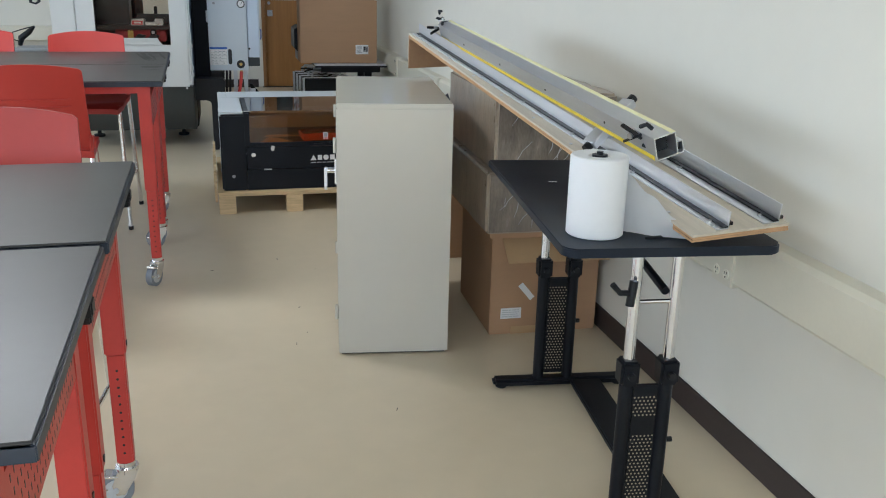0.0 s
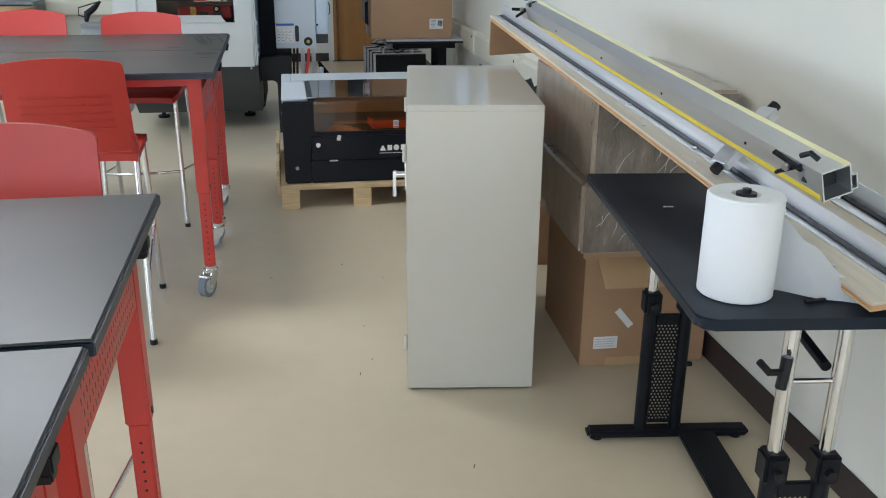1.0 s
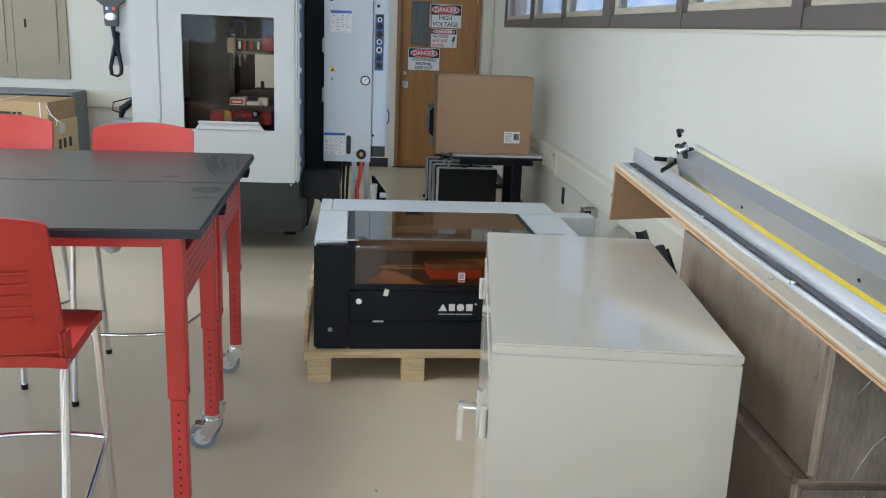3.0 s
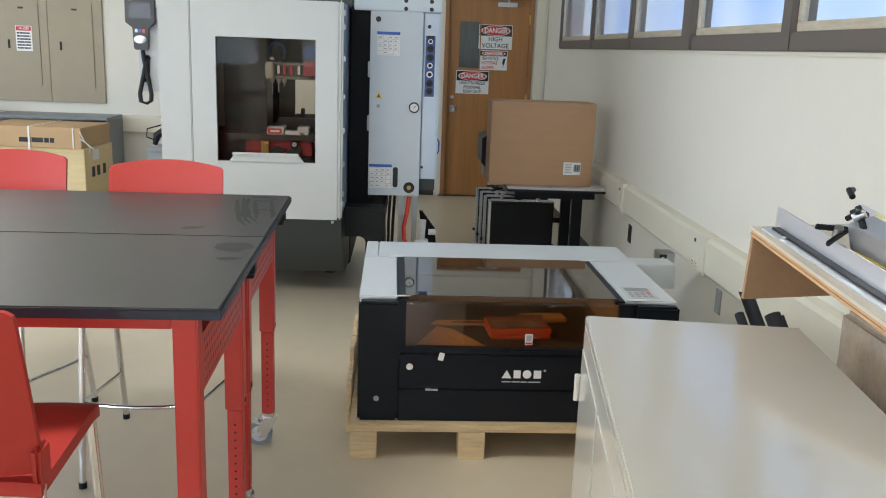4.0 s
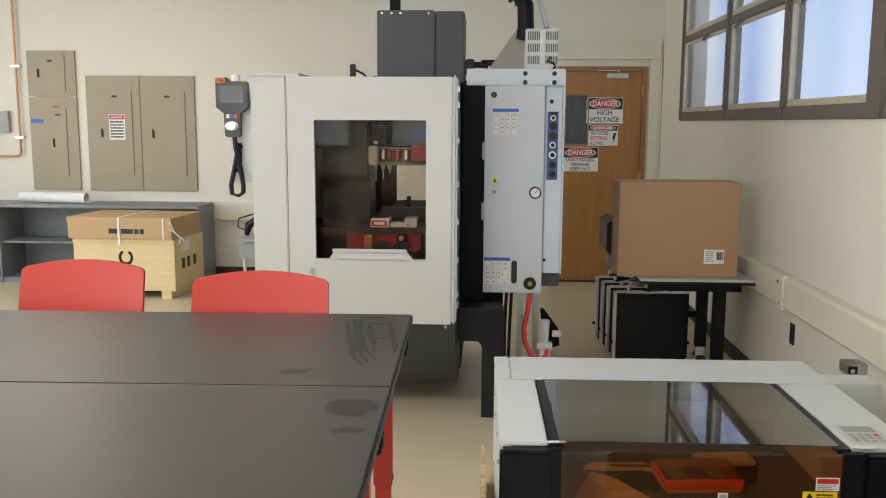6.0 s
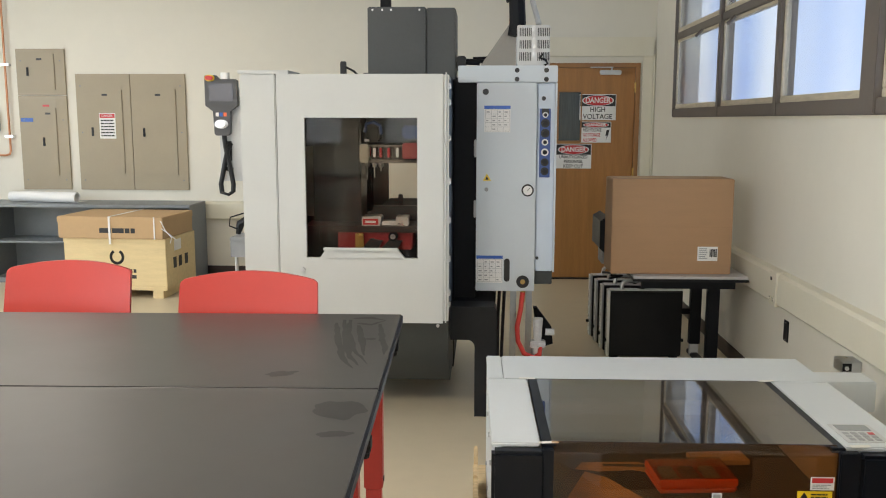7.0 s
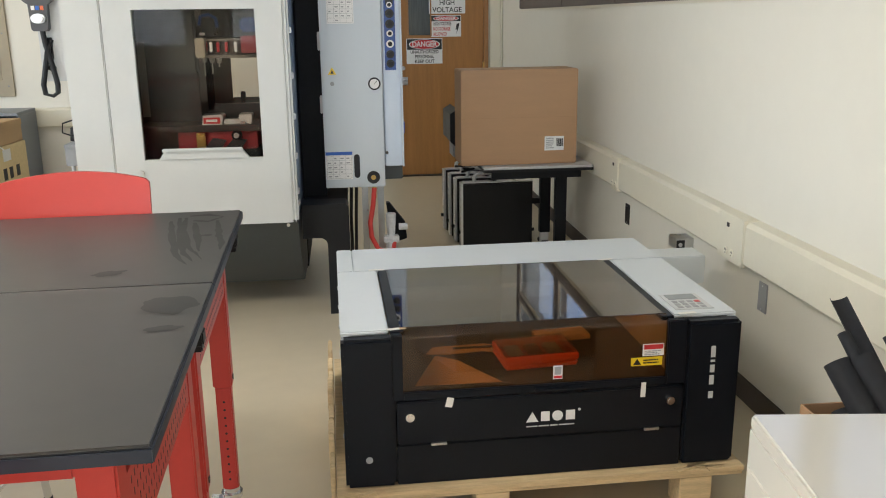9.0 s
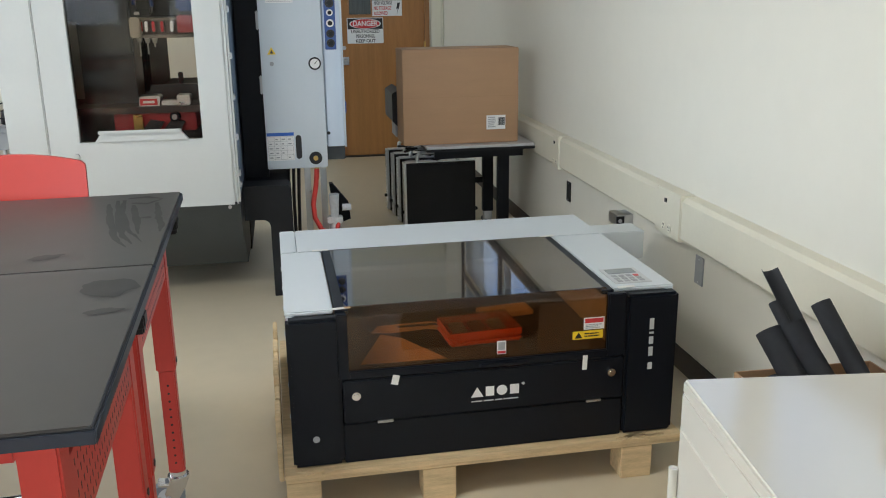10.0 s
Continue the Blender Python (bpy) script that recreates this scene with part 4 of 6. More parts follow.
def wrapped_box(z0, h, x, y, w, d, turn, label):
    t = thing("wrapped_box", label, "box", pose(x, y, z0, 0, 0, turn), "wrapped boxes")
    b = B()
    box(b, 0, w, 0, d, 0, h, 0.012, seg=3)
    bmesh.ops.subdivide_edges(b, edges=[e for e in b.edges if e.calc_length() > 0.08], cuts=9, use_grid_fill=True)
    for v in b.verts:
        s = noise.noise(v.co * 9 + Vector((x, z0 * 7, 0))) * 0.006 + noise.noise(v.co * 30) * 0.003
        v.co += Vector((v.co.x - w / 2, v.co.y - d / 2, 0)).normalized() * s
        if v.co.z > h - 0.02:
            v.co.z += s * 0.8
        elif v.co.z < 0.004:
            v.co.z = max(0, v.co.z)
    part("box", b, WRAP, t)
    fl = B()
    r = random.Random(int(z0 * 100))
    for k in range(24):
        a = Vector((r.uniform(0.02, w - 0.02), -0.009, r.uniform(0.01, h - 0.02)))
        l = r.uniform(0.05, 0.16)
        dr = Vector((r.uniform(0.35, 0.75), 0, 1)).normalized()
        pts = [a + dr * l * s + Vector((0.01 * math.sin(5 * s + k), -0.002 * math.sin(3.1 * s), 0)) for s in (0, 0.33, 0.66, 1)]
        if max(p.x for p in pts) < w and max(p.z for p in pts) < h:
            sweep(fl, pts, [0.0004, 0.0013, 0.0011, 0.0004], 5)
    part("film_folds", fl, BAGP, t, "glossy creases of stretch film", kind="stuff")
    # front sheet takes the darkened wrap, so its shade is in the colour
    part("film_front", bx(0.012, w - 0.012, -0.007, -0.004, 0.01, h - 0.012), WRAP_SHADE, t, "stretch-wrapped front with its shade put into the colour")
    return t


wrapped_box(0.492, 0.268, 1.845, 7.02, 0.55, 0.88, -2.0, "brown carton wrapped in shiny clear stretch film")
wrapped_box(0.762, 0.322, 1.868, 7.01, 0.52, 0.89, -2.0, "upper carton wrapped in clear stretch film")
solo("box_tray", bx(0, 0.50, 0, 0.80, 0, 0.028, 0.004), CARD, "flat cardboard layer between the boxes", "cardboard", pose(1.875, 7.05, 0.4625, 0, 0, -2))

# ---- long plywood board with aluminium rails ----
A, Bq = Vector((1.972, 5.588, 0.888)), Vector((1.694, 7.955, 1.236))
ax = (Bq - A).normalized()
sx = Vector((0.3, 0.05, 0.012))
sx = (sx - ax * sx.dot(ax)).normalized()
up = sx.cross(ax)
M = Matrix((sx, ax, up)).transposed().to_4x4()
M.translation = A
L = (Bq - A).length
bd2 = thing("rail_board", "long plywood board with two aluminium angle rails, propped on boxes", "board", M)
for k in range(3):
    part("ply", bx(0.002 * (k % 2), 0.31 - 0.002 * (k % 2), 0, L, 0.007 * k, 0.007 * (k + 1) - 0.0006), PLY if k == 2 else PLYE, bd2)
for x, hgt, turn, base in ((0.118, 0.048, 1.65, 0.036), (0.283, 0.052, 1.05, 0.050)):
    rm = pose(x, 0, 0, 0, 0, turn)
    q = box(B(), 0, 0.004, 0.015, L - 0.01, 0.021, 0.021 + hgt, m=rm)
    box(q, -base, 0, 0.012, L - 0.02, 0.021, 0.0245, m=rm)
    ra = part("angle_rail", q, ALU, bd2, "brushed aluminium angle")
    for k in range(7):
        yk = 0.06 + k * (L - 0.15) / 6
        part("screw", rod(B(), rm @ Vector((-0.026, yk, 0.0245)), rm @ Vector((-0.026, yk, 0.029)), 0.007, 8), STEEL, ra)
    # black strips stand for the shade beside the rail's upright flange
    part("shade_strip", box(B(), 0.0046, 0.030, 0.03, L - 0.03, 0.0213, 0.030, m=rm), BLACK, bd2, "black strip put in for the shade along the rail")
    part("shade_strip", box(B(), -0.018, -0.0004, 0.012, L - 0.03, 0.0248, 0.029, m=rm), BLACK, bd2, "black strip put in for the shade along the rail")
for k in range(8):
    part("screw", rod(B(), (0.022, 0.15 + 0.29 * k, 0.0205), (0.022, 0.15 + 0.29 * k, 0.0235), 0.006, 8), STEEL, bd2)
part("end_board", bx(0.0, 0.31, L - 0.015, L - 0.005, -0.150, -0.001, 0.001), HARDB, bd2, "brown hardboard end piece")

# square tube resting across the rails
TA, TB = Vector((1.937, 5.71, 1.120)), Vector((1.826, 7.72, 1.292))
ax2 = (TB - TA).normalized()
s2x = Vector((1, 0, 0.05))
s2x = (s2x - ax2 * s2x.dot(ax2)).normalized()
M2 = Matrix((s2x, ax2, s2x.cross(ax2))).transposed().to_4x4() @ Matrix.Rotation(radians(-14), 4, "Y")
M2.translation = TA
L2 = (TB - TA).length
tb = thing("square_tube", "long aluminium square tube with yellow tape, clamped over the rails", "tube", M2)
hw, th = 0.0325, 0.003
q = ring(B(), (-hw, hw, -hw, hw), (-hw + th, hw - th, -hw + th, hw - th), 0, L2)
part("tube", q, ALU, tb)
part("inside", bx(-hw + th, hw - th, 0.05, L2 - 0.05, -hw + th, hw - th), BLACK, tb)
part("yellow_tape", bx(-hw - 0.0012, -hw - 0.0002, 0.01, L2 - 0.02, -hw, -hw + 0.012), YELLOW, tb, "yellow scale tape")
part("pale_tape", bx(hw - 0.013, hw, 0.0, L2, hw + 0.0002, hw + 0.0012), PYEL, tb, "pale yellow tape")
for k in range(4):
    part("rivet", rod(B(), (-hw - 0.002, 0.3 + 0.45 * k, 0.0), (-hw, 0.3 + 0.45 * k, 0), 0.004, 8), BLACK, tb)
# cross arm with knobs under the tube
ca = thing("cross_arm", "grey aluminium cross arm with black end knobs", "bracket", pose(2.01, 6.24, 1.09, 0, -38, 20))
part("arm", bx(-0.10, 0.11, -0.026, 0.026, -0.015, 0.015, 0.003), ALU, ca)
for s in (-0.10, 0.11):
    q = B()
    rod(q, (s, 0, 0), (s + (0.02 if s > 0 else -0.02), 0, 0), 0.015, 12)
    part("knob", q, BLACK, ca, "black knob")
q = B()
box(q, -0.012, 0.012, -0.012, 0.012, -0.11, 0.0, 0.003, pose(0, 0, 0, 0, 38, 0))
part("post", q, ALU, ca)
st2 = part("small_tube", ring(B(), (hw + 0.001, hw + 0.033, -hw - 0.014, -hw + 0.022), (hw + 0.004, hw + 0.030, -hw - 0.011, -hw + 0.019), 0.03, 0.20), ALU, tb, "short square tube beside the end")
part("small_inside", bx(hw + 0.004, hw + 0.030, 0.05, 0.19, -hw - 0.011, -hw + 0.019), BLACK, st2)


def spring_clamp(m):
    s = thing("spring_clamp", "black metal spring clamp gripping the tube", "clamp", m, "clamps")
    q = B()
    box(q, -0.008, 0.008, -0.05, 0.05, -0.005, 0.005, 0.002, pose(0, 0, 0.025, 24))
    box(q, -0.008, 0.008, -0.05, 0.05, -0.005, 0.005, 0.002, pose(0, 0, 0.0, -24))
    part("jaw", q, BLACK, s)
    q = B()
    rod(q, (-0.016, 0, 0.012), (0.016, 0, 0.012), 0.012, 12)
    part("spring", q, STEEL, s)
    part("handle", sweep(B(), [(0, -0.045, 0.05), (0.004, -0.075, 0.062), (0.0, -0.10, 0.05)], 0.008, 8), BLACK, s)
    part("handle", sweep(B(), [(0, -0.045, -0.02), (0.004, -0.075, -0.03), (0.0, -0.095, -0.025)], 0.008, 8), BLACK, s)


SM = Matrix.Diagonal((0.75, 0.75, 0.75, 1))
spring_clamp(M2 @ pose(-hw - 0.012, 0.10, 0.012, 0, 0, 20) @ SM)
spring_clamp(M2 @ pose(-0.015, L2 - 0.02, hw + 0.008, 0, 20, 150) @ SM)
spring_clamp(M2 @ pose(-0.045, L2 + 0.01, hw - 0.025, 10, 60, 100) @ SM)

# ---- foam pipes in a carton ----
pb2 = thing("open_carton", "brown open-topped carton holding black foam pipes", "box", pose(1.935, 8.20, 0, 0, 0, -1))
for a, b, c, d in ((0, 0.40, 0, 0.005), (0, 0.40, 0.645, 0.65), (0, 0.005, 0.005, 0.645), (0.395, 0.40, 0.005, 0.645)):
    part("side", bx(a, b, c, d, 0, 0.60), CARD, pb2)
part("bottom", bx(0.005, 0.395, 0.005, 0.645, 0, 0.006), CARD, pb2)


def foam_pipe(a, b, r, half=False):
    q = B()
    a, b = Vector(a), Vector(b)
    d = (b - a).normalized()
    s = d.cross(Vector((0, 0, 1))).normalized()
    n = s.cross(d)
    span = (200, 340) if half else (12, 348)
    rows = []
    for p in (a, a.lerp(b, 0.33) + n * 0.006, a.lerp(b, 0.66) + n * 0.008, b):
        rows.append([q.verts.new(p + (s * math.cos(radians(span[0] + (span[1] - span[0]) * k / 20)) + n * math.sin(radians(span[0] + (span[1] - span[0]) * k / 20))) * r) for k in range(21)])
    for u, v in zip(rows, rows[1:]):
        for k in range(20):
            q.faces.new((u[k], u[k + 1], v[k + 1], v[k]))
    bmesh.ops.solidify(q, geom=q.faces[:], thickness=0.011)
    return solo("foam_pipe", q, FOAM, "length of black foam pipe insulation standing in a carton", "pipe foam", group="foam pipes")


foam_pipe((2.27, 8.32, 0.10), (2.155, 9.06, 0.82), 0.030, True)
foam_pipe((2.20, 8.28, 0.10), (2.015, 8.82, 0.725), 0.034)
foam_pipe((2.28, 8.27, 0.12), (2.065, 8.80, 0.745), 0.032)
foam_pipe((2.33, 8.26, 0.12), (2.145, 8.80, 0.800), 0.026)
foam_pipe((2.34, 8.34, 0.12), (2.19, 8.84, 0.790), 0.022, True)
foam_pipe((2.17, 8.32, 0.20), (2.075, 8.90, 0.77), 0.016)
foam_pipe((2.10, 8.34, 0.12), (2.03, 8.80, 0.60), 0.026)


# ---- laser cutter on its pallet ----
LM = pose(0.758, 9.363, 0, 0, 0, 0.75)
pa = thing("wooden_pallet", "pale pine pallet with a plywood deck under the laser cutter", "pallet", LM)
part("deck", bx(-0.030, 1.30, -0.038, 1.12, 0.130, 0.147, 0.002), PINE, pa, "plywood deck")
for y in (-0.036, 0.46, 1.0):
    part("stringer", bx(-0.028, 1.295, y, y + 0.09, 0.119, 0.1295, 0.001), PINE, pa)
    for x in (-0.027, 0.408, 1.085):
        part("block", bx(x, x + 0.108, y + 0.002, y + 0.10, 0.0, 0.119, 0.003), PINE, pa)
r = random.Random(8)
for k in range(7):
    y0 = 0.10 + 0.118 * k
    part("side_board", bx(-0.050 - 0.003 * (k % 2), -0.034, y0, y0 + 0.112, 0.05, 0.15 + 0.14 * min(1, (k + 1) / 4) + r.uniform(-0.02, 0.02), 0.003), PINE, pa, "rough pine board standing along the edge")
sh = B()
r = random.Random(3)
for k in range(14):
    box(sh, -0.03, 0.03, -0.004, 0.004, 0, 0.003, m=pose(r.choice((0.10, 1.13, 1.16)) + r.uniform(-0.07, 0.07), -0.025 + r.uniform(-0.02, 0.02), 0.1475, 0, 0, r.uniform(-25, 25)))
solo("wood_splinters", sh, PINE, "small pale wood splinters on the pallet edge", "splinters", LM, kind="stuff")

W, D, Z0, Z1 = 1.275, 1.045, 0.148, 0.656
PL, PR = 0.163, 1.092
ls = thing("laser_cutter", "black and pale grey desktop laser cutter with an amber lid", "laser cutter", LM)
bev = 0.012
part("front_pillar", bx(0, PL - 0.001, 0, 0.05, Z0, Z1 - 0.012, 0.010), NAVYBLK, ls, "black front pillar")
part("front_pillar", bx(PR + 0.003, W, 0, 0.05, Z0, Z1 - 0.012, 0.010), NAVYBLK, ls, "black front pillar with white markings")
for x0, x1 in ((0.002, 0.03), (W - 0.03, W - 0.002)):
    part("side_panel", bx(x0, x1, 0.045, D, Z0, Z1 - 0.01, 0.004), LASW, ls)
part("back_panel", bx(0.03, W - 0.03, D - 0.03, D, Z0, Z1 - 0.01, 0.003), LASW, ls)
part("bottom_tray", bx(0.03, W - 0.03, 0.03, D - 0.03, Z0, Z0 + 0.03), NAVYBLK, ls)
LY = 0.715
part("top_panel", bx(0, PL - 0.014, 0.048, LY, Z1 - 0.014, Z1, 0.004), LASW, ls)
part("top_panel", bx(1.062, W, 0.048, LY, Z1 - 0.014, Z1, 0.004), LASW, ls)
part("top_panel", bx(0.062, W, LY + 0.0015, D, Z1 - 0.014, Z1, 0.004), LASW, ls)
part("top_panel", bx(0, 0.060, LY + 0.0015, D, Z1 - 0.014, Z1, 0.004), LASW, ls)
part("tube_housing", bx(W + 0.001, W + 0.268, 0.90, D - 0.005, 0.478, 0.602, 0.004), LASW, ls, "pale grey box on the machine's side")
part("lower_panel", bx(PL, PR, 0.006, 0.03, Z0, 0.284, 0.003), NAVYBLK, ls)
fp = part("front_flap", bx(PL + 0.002, PR - 0.002, 0.0, 0.022, 0.288, 0.432, 0.004), NAVYBLK, ls, "black drop-down front flap")
for x in (0.205, 1.045):
    k = B()
    rod(k, (x, 0.0, 0.385), (x, -0.012, 0.385), 0.016, 20, 0.014)
    rod(k, (x, -0.012, 0.385), (x, -0.015, 0.385), 0.008, 12)
    part("knob", k, CHROME, fp, "round chrome lock")
for x in (0.27, 0.965):
    part("hinge", bx(x, x + 0.05, -0.003, 0.004, 0.281, 0.290, 0.001), STEEL, fp)
part("maker_mark", prism(B(), [(0.574, 0.338), (0.614, 0.338), (0.594, 0.373)], "y", -0.0012, 0), WHITE, fp, "plain white triangle")
part("maker_mark", bx(0.622, 0.650, -0.0012, 0, 0.339, 0.372), WHITE, fp, "plain white block")
part("maker_mark", rod(B(), (0.676, 0, 0.3555), (0.676, -0.0012, 0.3555), 0.0175, 28), WHITE, fp, "plain white disc")
part("maker_mark", bx(0.703, 0.733, -0.0012, 0, 0.339, 0.372), WHITE, fp, "plain white block")
part("maker_mark", rod(B(), (0.747, 0, 0.372), (0.747, -0.0012, 0.372), 0.005, 14), LGREY, fp, "small round mark")
part("small_print", bars(B(), 0.575, 0.735, 0.320, 0.326, 0.0, 1, 0.7, 9, False), LGREY, fp)
for z0, z1 in ((0.522, 0.560), (0.506, 0.513), (0.470, 0.496), (0.428, 0.460), (0.380, 0.404)):
    part("model_mark", bx(1.175, 1.190, -0.0012, 0, z0, z1), LGREY, ls, "plain pale block")
# lid: dark frame, smoked top and amber front, bent along the front edge
lid = part("lid_frame", B(), NAVYBLK, ls, "dark lid frame")
f = B()
LX0, LX1, FW = PL - 0.010, 1.058, 0.042
for a, b, c, d in ((LX0, LX0 + FW, 0.03, LY), (LX1 - FW, LX1, 0.03, LY), (LX0 + FW, LX1 - FW, LY - 0.03, LY)):
    box(f, a, b, c, d, Z1 - 0.012, Z1 + 0.003, 0.002)
box(f, LX0, LX0 + FW * 0.8, 0.004, 0.03, 0.436, Z1 - 0.004, 0.003)
box(f, LX1 - FW * 0.6, PR + 0.001, 0.004, 0.03, 0.436, Z1 - 0.004, 0.003)
box(f, LX0 + FW * 0.8, LX1 - FW * 0.6, 0.004, 0.016, 0.436, 0.462, 0.003)
box(f, 0.60, 0.76, -0.006, 0.006, 0.440, 0.452, 0.003)
bmesh.ops.recalc_face_normals(f, faces=f.faces)
f.to_mesh(lid.data)
f.free()
g = B()
box(g, LX0 + 0.030, LX1 - 0.030, 0.05, LY - 0.022, Z1 + 0.0035, Z1 + 0.0065)
part("lid_top", g, SMOKE, lid, "smoked acrylic lid top").visible_shadow = False
g = B()
prof = [(0.05, Z1 + 0.0065)] + [(0.05 - 0.034 * math.sin(radians(a)), Z1 + 0.0065 - 0.034 * (1 - math.cos(radians(a)))) for a in range(15, 91, 15)] + [(0.014, 0.448)]
inn = [(y + 0.003 * (k > 0), z - 0.003) for k, (y, z) in enumerate(prof)]
prism(g, prof + inn[::-1], "x", LX0 + 0.030, LX1 - 0.022)
part("lid_front", g, AMBER, lid, "amber acrylic lid front").visible_shadow = False
# inside
inn_m = mat("laser_inside", (0.34, 0.28, 0.20), 0.5, var=0.1)
part("inner_wall", bx(PL - 0.012, PL - 0.004, 0.03, LY + 0.1, 0.30, Z1 - 0.02), inn_m, ls)
part("inner_wall", bx(PR - 0.01, PR - 0.002, 0.03, LY + 0.1, 0.30, Z1 - 0.02), inn_m, ls)
part("inner_wall", bx(PL, PR - 0.01, LY + 0.06, LY + 0.068, 0.30, Z1 - 0.02), inn_m, ls)
bed = part("bed", bx(PL, PR - 0.01, 0.03, LY + 0.06, 0.395, 0.428), mat("honeycomb_bed", (0.03, 0.03, 0.03), 0.5, var=0.6, scale=60), ls, "dark honeycomb bed")
part("gantry", bx(PL, PR - 0.01, 0.60, 0.66, 0.56, 0.60, 0.003), LGREY, ls)
# loose things inside, seen through the lid
k = B()
prism(k, [(0.235, 0.13), (0.52, 0.12), (0.40, 0.33), (0.33, 0.38)], "z", 0.429, 0.4305)
solo("kraft_paper", k, CARDP, "torn sheet of brown kraft paper on the laser bed", "paper", LM)
k = B()
prism(k, [(0.30, 0.40), (0.33, 0.46), (0.52, 0.47), (0.60, 0.43), (0.60, 0.36), (0.50, 0.40), (0.38, 0.385)], "z", 0.429, 0.4315)
kp = solo("printed_strip", k, CARDP, "curved strip of printed brown paper on the laser bed", "paper", LM)
part("print", bx(0.40, 0.55, 0.425, 0.445, 0.4318, 0.4323), SIGNK, kp)
ob2 = thing("orange_tool_case", "orange and clear plastic case lying on the laser bed", "plastic case", LM @ pose(0.66, 0.30, 0.429, 0, 0, 4))
part("base", bx(-0.12, 0.14, -0.09, 0.09, 0, 0.022, 0.008), ORANGE, ob2)
rim = B()
for x0, x1, y0, y1 in ((-0.12, 0.14, -0.09, -0.072), (-0.12, 0.14, 0.072, 0.09), (-0.12, -0.102, -0.0715, 0.0715), (0.122, 0.14, -0.0715, 0.0715)):
    box(rim, x0, x1, y0, y1, 0.0225, 0.048, 0.003)
part("rim", rim, ORANGE, ob2, "orange rim")
part("lid", bx(-0.118, 0.138, -0.088, 0.088, 0.0485, 0.054, 0.002), CLEARP, ob2, "clear lid")
for x in (-0.07, 0.0, 0.07):
    part("contents", bx(x - 0.02, x + 0.03, -0.05, 0.05, 0.0225, 0.040, 0.004), LGREY if x else HARDB, ob2)
solo("cardboard_scrap", bx(0, 0.20, 0, 0.09, 0, 0.02, 0.003), CARDP, "small folded cardboard piece on the laser bed", "cardboard", LM @ pose(0.72, 0.44, 0.429, 0, 0, 6))
# stickers and tape
st = thing("warning_sticker", "red and white warning sticker on the amber lid", "sticker", LM)
part("plate", bx(0.952, 1.022, 0.0118, 0.0132, 0.534, 0.575), WHITE, st)
part("band", bx(0.956, 1.018, 0.0108, 0.0117, 0.557, 0.572), SIGNR, st, "red band")
part("print", bars(B(), 0.958, 1.016, 0.537, 0.553, 0.0117, 3, 0.5, 4), GREY, st)
st = thing("laser_sticker", "yellow laser warning sticker on the amber lid", "sticker", LM)
part("plate", bx(0.915, 1.018, 0.0118, 0.0132, 0.502, 0.530), YEL, st)
part("triangle", prism(B(), [(0.922, 0.506), (0.948, 0.506), (0.935, 0.527)], "y", 0.0108, 0.0117), SIGNK, st)
part("print", bars(B(), 0.955, 1.012, 0.507, 0.525, 0.0117, 2, 0.5, 12), SIGNK, st)
st = thing("white_sticker", "small white sticker with a grey print block on the lid", "sticker", LM)
part("plate", bx(0.662, 0.692, 0.0118, 0.0132, 0.475, 0.520), WHITE, st)
part("print", bx(0.666, 0.688, 0.0108, 0.0117, 0.490, 0.516), GREY, st)
part("band", bx(0.664, 0.690, 0.0108, 0.0117, 0.478, 0.486), SIGNR, st)
for x, y, z, a, w, h in ((0.33, -0.001, 0.425, 14, 0.022, 0.032), (0.955, -0.001, 0.425, 2, 0.016, 0.05)):
    solo("tape_piece", bx(-w / 2, w / 2, -0.0012, 0, -h / 2, h / 2), TAPE, "small piece of masking tape on the machine", "tape", LM @ pose(x, y, z, 0, a, 0), "tape pieces")
for x, y, a in ((LX0 + 0.02, 0.045, 8), (LX0 - 0.005, LY - 0.004, 0), (LX1 - 0.015, LY - 0.006, 10), (1.105, 0.045, 5)):
    solo("tape_piece", bx(-0.03, 0.03, -0.008, 0.008, 0, 0.0015), TAPE, "small piece of masking tape on the machine", "tape", LM @ pose(x, y, Z1 + 0.0035, 0, 0, a), "tape pieces")
kp = part("keypad", bx(1.085, 1.215, 0.085, 0.245, Z1, Z1 + 0.003, 0.001), LGREY, ls, "grey membrane keypad with a small screen")
part("screen", bx(1.10, 1.20, 0.185, 0.235, Z1 + 0.003, Z1 + 0.0042), mat("lcd", (0.30, 0.32, 0.32), 0.2), kp)
for i in range(4):
    for j in range(3):
        part("key", bx(1.10 + i * 0.026, 1.118 + i * 0.026, 0.098 + j * 0.026, 0.116 + j * 0.026, Z1 + 0.003, Z1 + 0.0045, 0.0005), SIGNR if (i, j) == (3, 2) else GREY, kp)
for yk in (0.15, 0.40, 0.62, 0.86):
    for z in (0.26, 0.55):
        part("bolt", rod(B(), (0.003, yk, z), (-0.003, yk, z), 0.008, 10), STEEL, ls)
b2 = B()
rod(b2, (0.075, 0.001, 0.245), (0.075, -0.002, 0.245), 0.011, 16)
part("key_switch", b2, GREY, ls)

# ---- machining centre ----
ml = thing("milling_machine", "white enclosed milling machine with a dark glass door window", "machine", pose(0, 11.27, 0, 0, 0, 0))
MX0, MX1, MZ0, MZ1, SEAM = -0.50, 0.552, 0.587, 1.853, -0.318
wx0, wx1, wz0, wz1 = -0.178, 0.393, 0.925, 1.637
f = B()
box(f, MX0, SEAM - 0.002, 0, 0.62, MZ0, MZ1, 0.006)
part("side_housing", f, MILLW, ml)
part("top_cap", bx(MX0 - 0.01, -0.25, -0.006, 0.3, MZ1, MZ1 + 0.018, 0.004), MILLW, ml)
